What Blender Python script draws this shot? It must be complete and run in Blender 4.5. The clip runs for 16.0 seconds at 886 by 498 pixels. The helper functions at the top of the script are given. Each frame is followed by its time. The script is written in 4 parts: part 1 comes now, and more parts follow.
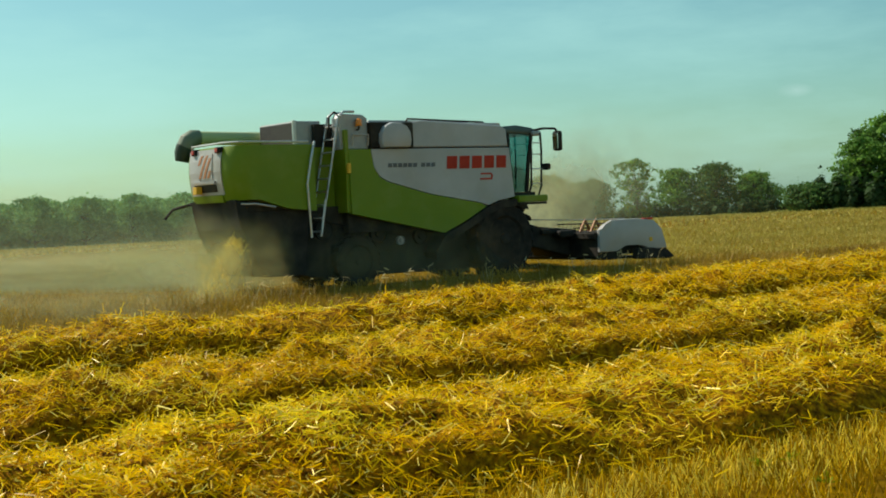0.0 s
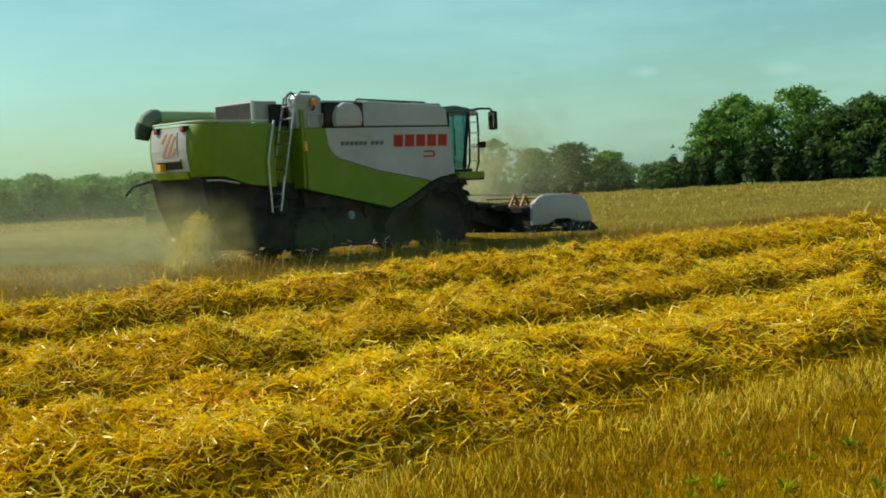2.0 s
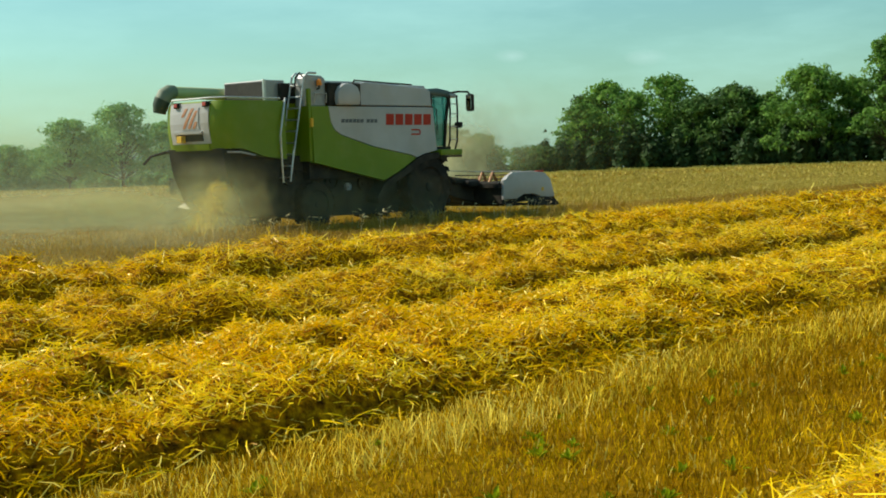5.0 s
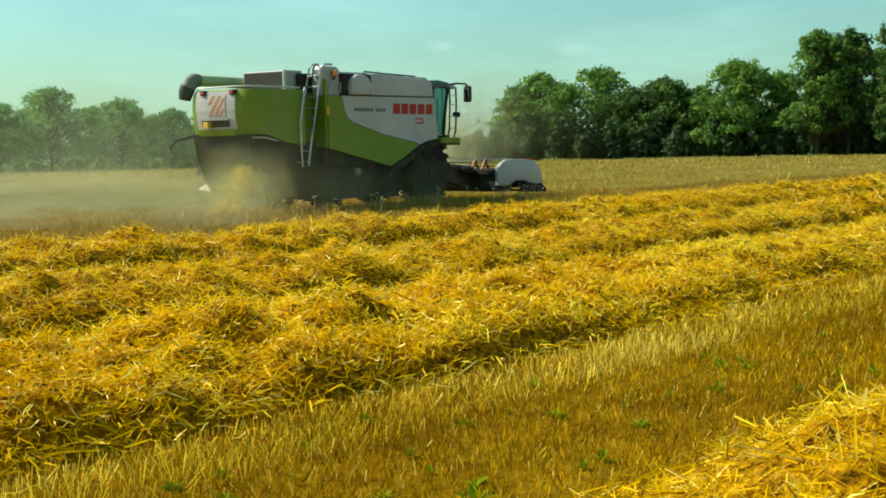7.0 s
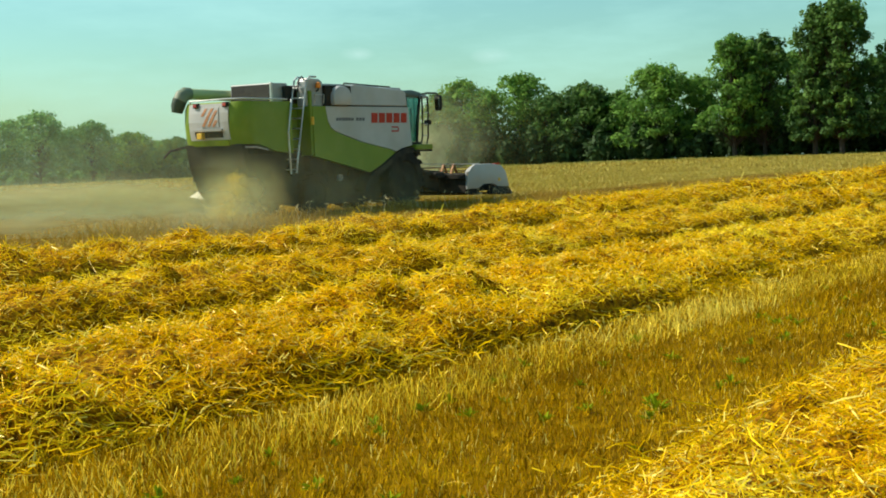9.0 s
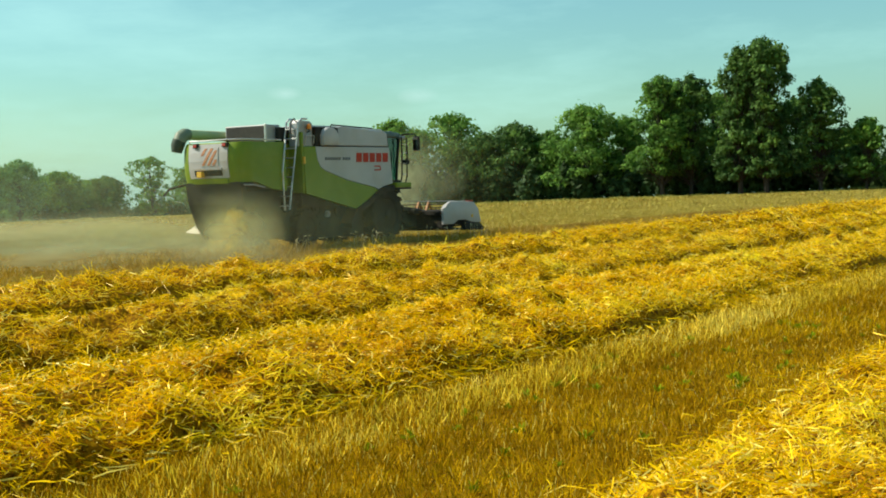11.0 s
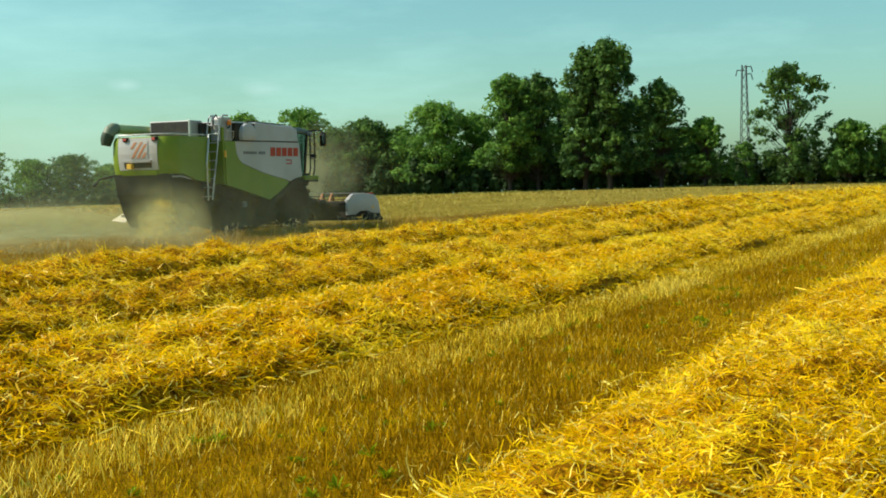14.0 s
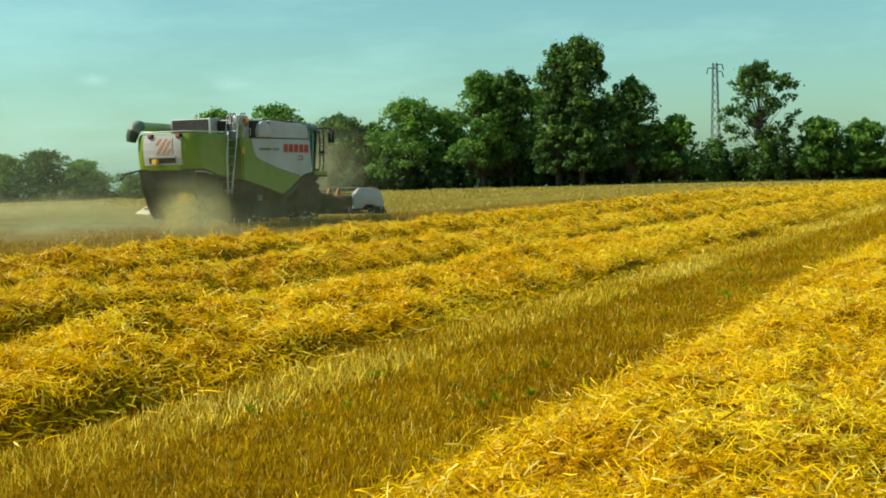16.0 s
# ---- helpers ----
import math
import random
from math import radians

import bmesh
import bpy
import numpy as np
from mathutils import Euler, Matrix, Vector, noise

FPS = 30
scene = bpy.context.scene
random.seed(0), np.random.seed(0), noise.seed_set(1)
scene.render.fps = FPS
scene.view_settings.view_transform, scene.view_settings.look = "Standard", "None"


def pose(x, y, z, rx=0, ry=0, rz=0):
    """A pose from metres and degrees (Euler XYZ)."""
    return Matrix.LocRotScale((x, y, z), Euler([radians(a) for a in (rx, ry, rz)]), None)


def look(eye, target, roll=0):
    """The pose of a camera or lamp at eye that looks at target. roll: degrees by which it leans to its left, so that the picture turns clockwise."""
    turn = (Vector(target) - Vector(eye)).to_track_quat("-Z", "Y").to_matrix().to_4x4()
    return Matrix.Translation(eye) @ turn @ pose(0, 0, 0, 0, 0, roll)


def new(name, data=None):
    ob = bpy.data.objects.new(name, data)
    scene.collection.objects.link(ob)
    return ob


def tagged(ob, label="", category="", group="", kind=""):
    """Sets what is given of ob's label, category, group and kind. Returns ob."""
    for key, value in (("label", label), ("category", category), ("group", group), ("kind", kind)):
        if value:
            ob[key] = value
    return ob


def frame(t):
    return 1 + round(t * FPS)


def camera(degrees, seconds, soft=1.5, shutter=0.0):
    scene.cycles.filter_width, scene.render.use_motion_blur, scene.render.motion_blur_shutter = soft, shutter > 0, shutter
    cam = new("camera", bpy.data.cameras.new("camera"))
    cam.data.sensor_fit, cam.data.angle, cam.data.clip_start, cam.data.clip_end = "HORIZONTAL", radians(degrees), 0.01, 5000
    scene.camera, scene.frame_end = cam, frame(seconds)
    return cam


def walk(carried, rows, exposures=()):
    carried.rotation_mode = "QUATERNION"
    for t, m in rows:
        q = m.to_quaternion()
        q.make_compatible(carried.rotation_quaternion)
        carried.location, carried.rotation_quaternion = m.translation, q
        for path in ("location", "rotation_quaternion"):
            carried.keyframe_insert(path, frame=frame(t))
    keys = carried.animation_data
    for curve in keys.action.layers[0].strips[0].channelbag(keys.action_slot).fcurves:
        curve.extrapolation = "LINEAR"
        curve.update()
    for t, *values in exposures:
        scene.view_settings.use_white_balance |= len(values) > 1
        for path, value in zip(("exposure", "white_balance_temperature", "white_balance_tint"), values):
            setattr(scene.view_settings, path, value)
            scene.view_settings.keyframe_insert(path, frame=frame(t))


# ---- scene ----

# camera: hand-held, beside the first windrow, with the machine's line along x
EYE_Y, EYE_Z = -25.96, 1.70
PATH = [
    (0, -18.298, 53.706, -1.825, -2.494),
    (0.5, -18.959, 52.250, -1.706, -2.636),
    (1, -19.761, 50.356, -2.160, -2.963),
    (1.5, -20.405, 48.271, -2.471, -2.624),
    (2, -21.056, 47.550, -2.956, -2.712),
    (2.5, -21.731, 46.859, -3.403, -2.610),
    (3, -22.526, 45.493, -3.450, -2.689),
    (3.5, -23.220, 45.044, -3.239, -2.967),
    (4, -24.008, 44.352, -3.556, -2.519),
    (4.2, -24.292, 43.287, -3.562, -2.310),
    (6.3, -27.288, 40.680, -4.135, -1.138),
    (6.5, -27.639, 40.040, -3.624, -1.222),
    (7, -28.500, 38.708, -4.506, -0.857),
    (7.5, -29.069, 37.706, -4.558, -1.091),
    (8, -29.820, 36.865, -4.522, -1.200),
    (8.5, -30.465, 36.295, -4.100, -1.212),
    (8.7, -30.749, 35.874, -4.221, -1.447),
    (11, -34.104, 32.152, -2.673, -1.816),
    (11.5, -34.722, 30.826, -2.299, -1.719),
    (12, -35.431, 29.323, -2.434, -1.577),
    (12.5, -36.046, 27.915, -2.813, -1.292),
    (13, -36.698, 26.398, -2.681, -1.187),
    (13.5, -37.437, 25.784, -2.799, -1.058),
    (14, -38.138, 25.502, -3.069, -1.386),
    (14.5, -38.860, 23.838, -4.133, -0.803),
    (15, -39.589, 23.555, -4.351, -0.046),
    (15.5, -40.164, 22.870, -4.110, -0.401),
    (16, -40.942, 24.228, -3.260, -1.274),
]


def aim(x, yaw, pitch, roll):
    a, b = radians(yaw), radians(pitch)
    eye = Vector((x, EYE_Y, EYE_Z))
    return look(eye, eye + Vector((math.cos(a) * math.cos(b), math.sin(a) * math.cos(b), math.sin(b))), roll)


cam = camera(36.7, 16.0, soft=1.85)
walk(cam, [(t, aim(*row)) for t, *row in PATH], exposures=[(0, -0.09), (3.5, -0.01), (7, 0.22), (11, 0.27), (16, 0.17)])

# ---- light ----
SUN_YAW, SUN_HEIGHT = 112.0, 43.0
world = bpy.data.worlds.new("sky")
scene.world = world
world.use_nodes = True
wn, wl = world.node_tree.nodes, world.node_tree.links
wn.clear()
sky = wn.new("ShaderNodeTexSky")
sky.sky_type, sky.sun_disc = "NISHITA", False
sky.sun_elevation, sky.sun_rotation = radians(SUN_HEIGHT), radians(90 - SUN_YAW)
sky.air_density, sky.dust_density, sky.ozone_density = 1.0, 1.0, 1.5
tint = wn.new("ShaderNodeMix")
tint.data_type, tint.blend_type = "RGBA", "MULTIPLY"
tint.inputs["Factor"].default_value = 1.0
tint.inputs["B"].default_value = (0.73, 1.14, 0.985, 1)
# thin high cloud, as streaks
geo = wn.new("ShaderNodeTexCoord")
mapn = wn.new("ShaderNodeMapping")
mapn.inputs["Scale"].default_value = (2.2, 2.2, 9.0)
mapn.inputs["Rotation"].default_value = (0.12, 0.05, 0.4)
cl = wn.new("ShaderNodeTexNoise")
cl.inputs["Scale"].default_value, cl.inputs["Detail"].default_value, cl.inputs["Roughness"].default_value = 1.6, 7.0, 0.6
ramp = wn.new("ShaderNodeValToRGB")
ramp.color_ramp.elements[0].position, ramp.color_ramp.elements[1].position = 0.46, 0.85
ramp.color_ramp.elements[1].color = (0.55, 0.55, 0.55, 1)
cloud = wn.new("ShaderNodeMix")
cloud.data_type = "RGBA"
cloud.inputs["B"].default_value = (5.2, 9.2, 8.5, 1)
bg = wn.new("ShaderNodeBackground")
bg.inputs["Strength"].default_value = 0.102
out = wn.new("ShaderNodeOutputWorld")
wl.new(geo.outputs["Generated"], mapn.inputs["Vector"])
wl.new(mapn.outputs["Vector"], cl.inputs["Vector"])
wl.new(cl.outputs["Fac"], ramp.inputs["Fac"])
wl.new(sky.outputs["Color"], tint.inputs["A"])
wl.new(ramp.outputs["Color"], cloud.inputs["Factor"])
wl.new(tint.outputs["Result"], cloud.inputs["A"])
last = cloud.outputs["Result"]
for yaw, rise, size in ((38.7, 4.15, 0.014), (33.0, 3.9, 0.017)):
    a, b = radians(yaw), radians(rise)
    sub, mul, ln, mr, mx, pn, pm = (wn.new(t) for t in ("ShaderNodeVectorMath", "ShaderNodeVectorMath", "ShaderNodeVectorMath", "ShaderNodeMapRange", "ShaderNodeMix", "ShaderNodeTexNoise", "ShaderNodeMath"))
    sub.operation, mul.operation, ln.operation, pm.operation = "SUBTRACT", "MULTIPLY", "LENGTH", "MULTIPLY"
    sub.inputs[1].default_value = (math.cos(a) * math.cos(b), math.sin(a) * math.cos(b), math.sin(b))
    mul.inputs[1].default_value = (1, 1, 2.6)
    mr.inputs["From Min"].default_value, mr.inputs["From Max"].default_value = size, 0.0
    mr.inputs["To Max"].default_value = 0.65
    pn.inputs["Scale"].default_value, pn.inputs["Detail"].default_value = 60.0, 4.0
    mx.data_type = "RGBA"
    mx.inputs["B"].default_value = (6.0, 8.5, 8.1, 1)
    wl.new(geo.outputs["Generated"], sub.inputs[0])
    wl.new(sub.outputs[0], mul.inputs[0])
    wl.new(mul.outputs[0], ln.inputs[0])
    wl.new(ln.outputs["Value"], mr.inputs["Value"])
    wl.new(geo.outputs["Generated"], pn.inputs["Vector"])
    wl.new(mr.outputs["Result"], pm.inputs[0])
    wl.new(pn.outputs["Fac"], pm.inputs[1])
    wl.new(pm.outputs[0], mx.inputs["Factor"])
    wl.new(last, mx.inputs["A"])
    last = mx.outputs["Result"]
wl.new(last, bg.inputs["Color"])
wl.new(bg.outputs["Background"], out.inputs["Surface"])

sun_data = bpy.data.lights.new("sun", "SUN")
sun_data.energy, sun_data.angle, sun_data.color = 5.0, radians(0.53), (1.0, 0.90, 0.74)
sun = new("sun", sun_data)
a, b = radians(SUN_YAW), radians(SUN_HEIGHT)
sun.matrix_world = look((math.cos(a) * 60, math.sin(a) * 60, 80), (0, 0, 80 - 60 * math.tan(b)))


# ---- materials ----
def material(name, colours, rough=0.7, metal=0.0, scale=8.0, bump=0.0, bump_scale=60.0, island=0.0, through_light=0.0, coat=0.0, stains=None, gloss=0.5, mixed=(), sheen=None):
    """Noise between two or three colours, a second stain scale, bump, and variation from piece to piece."""
    m = bpy.data.materials.new(name)
    m.use_nodes = True
    n, k = m.node_tree.nodes, m.node_tree.links
    p = n["Principled BSDF"]
    p.inputs["Roughness"].default_value, p.inputs["Metallic"].default_value = rough, metal
    p.inputs["Coat Weight"].default_value = coat
    p.inputs["Specular IOR Level"].default_value = gloss
    if sheen:
        p.inputs["Specular Tint"].default_value = (*sheen, 1)
    co = n.new("ShaderNodeTexCoord")
    no = n.new("ShaderNodeTexNoise")
    no.inputs["Scale"].default_value, no.inputs["Detail"].default_value, no.inputs["Roughness"].default_value = scale, 6.0, 0.62
    k.new(co.outputs["Object"], no.inputs["Vector"])
    ra = n.new("ShaderNodeValToRGB")
    e = ra.color_ramp.elements
    e[0].position, e[1].position = 0.33, 0.68
    e[0].color, e[1].color = (*colours[0], 1), (*colours[-1], 1)
    if len(colours) == 3:
        mid = e.new(0.5)
        mid.color = (*colours[1], 1)
    k.new(no.outputs["Fac"], ra.inputs["Fac"])
    col = ra.outputs["Color"]
    if stains:
        s = n.new("ShaderNodeTexNoise")
        s.inputs["Scale"].default_value, s.inputs["Detail"].default_value = stains[0], 8.0
        k.new(co.outputs["Object"], s.inputs["Vector"])
        r2 = n.new("ShaderNodeValToRGB")
        r2.color_ramp.elements[0].position, r2.color_ramp.elements[1].position = 0.5, 0.75
        mx = n.new("ShaderNodeMix")
        mx.data_type = "RGBA"
        mx.inputs["B"].default_value = (*stains[1], 1)
        k.new(s.outputs["Fac"], r2.inputs["Fac"])
        mu = n.new("ShaderNodeMath")
        mu.operation = "MULTIPLY"
        mu.inputs[1].default_value = stains[2]
        k.new(r2.outputs["Color"], mu.inputs[0])
        k.new(mu.outputs[0], mx.inputs["Factor"])
        k.new(col, mx.inputs["A"])
        col = mx.outputs["Result"]
    if island:
        g = n.new("ShaderNodeNewGeometry")
        h = n.new("ShaderNodeHueSaturation")
        mr = n.new("ShaderNodeMapRange")
        mr.inputs["To Min"].default_value, mr.inputs["To Max"].default_value = 1 - island, 1 + island
        k.new(g.outputs["Random Per Island"], mr.inputs["Value"])
        k.new(mr.outputs["Result"], h.inputs["Value"])
        k.new(col, h.inputs["Color"])
        col = h.outputs["Color"]
        # some pieces are paler or browner than the rest: (from, colour) of the random number
        shuffle = n.new("ShaderNodeMath")
        shuffle.operation, shuffle.inputs[1].default_value = "MULTIPLY", 37.0
        fract = n.new("ShaderNodeMath")
        fract.operation = "FRACT"
        k.new(g.outputs["Random Per Island"], shuffle.inputs[0])
        k.new(shuffle.outputs[0], fract.inputs[0])
        for low, tone in mixed:
            above = n.new("ShaderNodeMath")
            above.operation, above.inputs[1].default_value = "GREATER_THAN", low
            k.new(fract.outputs[0], above.inputs[0])
            mt = n.new("ShaderNodeMix")
            mt.data_type = "RGBA"
            mt.inputs["B"].default_value = (*tone, 1)
            k.new(above.outputs[0], mt.inputs["Factor"])
            k.new(col, mt.inputs["A"])
            col = mt.outputs["Result"]
    k.new(col, p.inputs["Base Color"])
    if bump:
        bn = n.new("ShaderNodeTexNoise")
        bn.inputs["Scale"].default_value, bn.inputs["Detail"].default_value = bump_scale, 4.0
        k.new(co.outputs["Object"], bn.inputs["Vector"])
        bu = n.new("ShaderNodeBump")
        bu.inputs["Strength"].default_value, bu.inputs["Distance"].default_value = min(1.0, bump), 0.02
        k.new(bn.outputs["Fac"], bu.inputs["Height"])
        k.new(bu.outputs["Normal"], p.inputs["Normal"])
    if through_light:
        tr = n.new("ShaderNodeBsdfTranslucent")
        k.new(col, tr.inputs["Color"])
        ms = n.new("ShaderNodeMixShader")
        ms.inputs["Fac"].default_value = through_light
        k.new(p.outputs["BSDF"], ms.inputs[1])
        k.new(tr.outputs["BSDF"], ms.inputs[2])
        k.new(ms.outputs["Shader"], n["Material Output"].inputs["Surface"])
    return m


STRAW = material("straw", [(0.76, 0.457, 0.001), (0.93, 0.615, 0.002), (0.98, 0.795, 0.03)], 0.32, scale=0.8, island=0.30, through_light=0.34, gloss=0.28, sheen=(1.0, 0.74, 0.10), mixed=((0.82, (0.32, 0.155, 0.001)), (0.90, (0.96, 0.82, 0.16))))
# bed coloured dark brown for the shade between the straws
STRAW_BED_SHADE = material("straw_bed_shade", [(0.05, 0.019, 0.0006), (0.26, 0.12, 0.001), (0.60, 0.33, 0.002)], 0.85, scale=16.0, bump=1.0, bump_scale=30.0, gloss=0.04)
STUBBLE = material("stubble", [(0.31, 0.170, 0.0006), (0.45, 0.265, 0.001), (0.66, 0.45, 0.006)], 0.6, scale=0.5, island=0.6, through_light=0.25, gloss=0.12, sheen=(1.0, 0.8, 0.2), mixed=((0.82, (0.22, 0.12, 0.002)), (0.94, (0.82, 0.66, 0.12))))
PALE_STUBBLE = material("pale_stubble", [(0.68, 0.48, 0.015), (0.86, 0.65, 0.05), (0.96, 0.82, 0.18)], 0.45, scale=0.5, island=0.5, through_light=0.25, gloss=0.2, sheen=(1.0, 0.8, 0.3))
BROWN_STUBBLE = material("brown_stubble", [(0.24, 0.145, 0.008), (0.37, 0.235, 0.016), (0.52, 0.35, 0.04)], 0.65, scale=0.3, island=0.35, through_light=0.25)
CROP = material("ripe_crop", [(0.35, 0.26, 0.03), (0.46, 0.36, 0.05), (0.55, 0.45, 0.085)], 0.7, scale=0.25, island=0.3, through_light=0.25)
SOIL = material("soil", [(0.10, 0.052, 0.0006), (0.19, 0.106, 0.0008), (0.29, 0.174, 0.0012)], 0.95, scale=2.5, bump=1.0, bump_scale=14.0, gloss=0.03, stains=(0.35, (0.24, 0.138, 0.001), 0.5))
EAR = material("pale_ear", [(0.50, 0.42, 0.20), (0.66, 0.57, 0.32)], 0.7, scale=2.0, island=0.3, through_light=0.3)
WEED = material("weed_leaf", [(0.22, 0.29, 0.005), (0.32, 0.38, 0.01)], 0.7, gloss=0.05, scale=5, island=0.3, through_light=0.3)
LEAF = material("leaf", [(0.055, 0.125, 0.028), (0.13, 0.27, 0.046), (0.26, 0.44, 0.068)], 0.7, scale=0.11, island=0.3, through_light=0.5, gloss=0.2)
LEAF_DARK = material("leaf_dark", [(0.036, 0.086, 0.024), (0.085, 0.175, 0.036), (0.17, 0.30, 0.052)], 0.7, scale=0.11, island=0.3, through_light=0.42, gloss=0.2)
# leaf paled in colour to carry the haze over the far left trees
LEAF_HAZED = material("haze_pale_leaf", [(0.11, 0.24, 0.085), (0.20, 0.39, 0.125), (0.31, 0.53, 0.16)], 0.75, scale=0.11, island=0.25, through_light=0.4, gloss=0.15)
# leaf darkened in colour to give the shade under the crowns
UNDERGROWTH_SHADED = material("shade_dark_leaf", [(0.028, 0.06, 0.02), (0.045, 0.09, 0.026), (0.08, 0.15, 0.036)], 0.7, scale=0.2, island=0.3, through_light=0.3, gloss=0.2)
BARK = material("bark", [(0.03, 0.024, 0.017), (0.07, 0.055, 0.04)], 0.9, scale=3, bump=0.8, bump_scale=12)
STEEL = material("weathered_steel", [(0.07, 0.085, 0.08), (0.11, 0.125, 0.12)], 0.6, 0.3, scale=2)


# ---- mesh helpers ----
def link_mesh(name, bm, mat, parent=None, label=""):
    me = bpy.data.meshes.new(name)
    bm.to_mesh(me)
    bm.free()
    me.materials.append(mat)
    ob = new(name, me)
    ob.parent = parent
    return tagged(ob, label)


part = link_mesh


def from_arrays(name, verts, faces, mat, smooth=False):
    """A mesh object from numpy arrays: verts (n, 3), faces (m, 3 or 4)."""
    me = bpy.data.meshes.new(name)
    v, f = np.asarray(verts, np.float32), np.asarray(faces, np.int32)
    me.vertices.add(len(v))
    me.vertices.foreach_set("co", v.ravel())
    me.loops.add(f.size)
    me.loops.foreach_set("vertex_index", f.ravel())
    me.polygons.add(len(f))
    me.polygons.foreach_set("loop_start", np.arange(0, f.size, f.shape[1], dtype=np.int32))
    me.polygons.foreach_set("loop_total", np.full(len(f), f.shape[1], np.int32))
    if smooth:
        me.polygons.foreach_set("use_smooth", np.ones(len(f), bool))
    me.update(calc_edges=True)
    me.materials.append(mat)
    return new(name, me)


def value_noise(x, y, size, seed):
    """Smooth noise from 0 to 1 with lumps of that size in metres."""
    u, v = np.asarray(x) / size + seed * 17.3, np.asarray(y) / size + seed * 5.7
    i, j = np.floor(u), np.floor(v)
    fu, fv = u - i, v - j
    fu, fv = fu * fu * (3 - 2 * fu), fv * fv * (3 - 2 * fv)

    def h(a, c):
        s = np.sin(a * 127.1 + c * 311.7 + seed * 74.7) * 43758.5453
        return s - np.floor(s)

    return (h(i, j) * (1 - fu) + h(i + 1, j) * fu) * (1 - fv) + (h(i, j + 1) * (1 - fu) + h(i + 1, j + 1) * fu) * fv


def ground_z(x, y):
    """The field: level near the machine, falling gently away beyond sixty metres, more so to the far side."""
    x, y = np.asarray(x, float), np.asarray(y, float)
    r = np.hypot(x + 30, y + 26)
    return -0.0095 * np.maximum(0, r - 60) - 0.008 * np.maximum(0, y - 80)


def rough_z(x, y):
    return ground_z(x, y) + 0.05 * (value_noise(x, y, 1.7, 3) - 0.5) + 0.03 * (value_noise(x, y, 0.5, 4) - 0.5)


def spread(lo, hi, n, grow):
    """Steps from lo to hi that widen away from the middle of the field."""
    s = np.linspace(-1, 1, n)
    s = np.sign(s) * np.abs(s) ** grow
    return np.where(s < 0, -s * lo, s * hi)


# ---- ground ----
gx, gy = np.meshgrid(spread(-1500, 3000, 190, 3.0) - 20, spread(-900, 3000, 190, 3.0) - 15, indexing="ij")
gv = np.stack([gx, gy, rough_z(gx, gy) - 0.02], -1).reshape(-1, 3)
ii, jj = np.meshgrid(np.arange(189), np.arange(189), indexing="ij")
q = (ii * 190 + jj).ravel()
ground = from_arrays("ground", gv, np.stack([q, q + 190, q + 191, q + 1], 1), SOIL, True)
tagged(ground, "dry straw-strewn soil of a harvested grain field", "ground", kind="structure")


# ---- straw ----
def ribbons(pos, direction, length, width, rng, bend=0.25, segments=2):
    """Bent blades round the points pos; returns verts and quads."""
    n = len(pos)
    d = direction / np.linalg.norm(direction, axis=1, keepdims=True)
    side = np.cross(d, rng.normal(size=(n, 3)))
    side /= np.linalg.norm(side, axis=1, keepdims=True)
    sag = np.cross(d, side) * (rng.uniform(-bend, bend, n) * length)[:, None]
    rows = []
    for s in range(segments + 1):
        f = s / segments - 0.5
        c = pos + d * (length * f)[:, None] + sag * (0.25 - f * f)
        w = (width * (1 - 0.35 * abs(f) * 2))[:, None] * 0.5
        rows += [c - side * w, c + side * w]
    v = np.stack(rows, 1)
    k = 2 * (segments + 1)
    base = np.arange(n)[:, None] * k
    f = np.concatenate([base + np.array([[2 * s, 2 * s + 1, 2 * s + 3, 2 * s + 2]]) for s in range(segments)], 0)
    return v.reshape(-1, 3), f


def mound(x, y, centre, half, height, seed):
    """Height of a windrow's heap above the field."""
    wob = 0.5 * (value_noise(x, x * 0 + seed, 3.0, seed) - 0.5)
    w = half * (0.85 + 0.35 * value_noise(x, x * 0, 2.2, seed + 3))
    s = np.clip(1 - ((y - centre - wob * 0.5) / w) ** 2, 0, 1)
    lump = 0.74 + 0.40 * value_noise(x, y, 0.7, seed + 5) + 0.14 * (value_noise(x, y, 2.6, seed + 9) - 0.5)
    fine = 0.22 * (value_noise(x, y, 0.42, seed + 6) - 0.5) + 0.22 * (value_noise(x, y, 0.19, seed + 8) - 0.5)
    near = y < centre
    return s ** np.where(near, 0.44, 0.6) * (1 + np.where(near, 0.08, -0.05)) * height * lump + fine * np.sqrt(s) - 0.06 * (s <= 0)


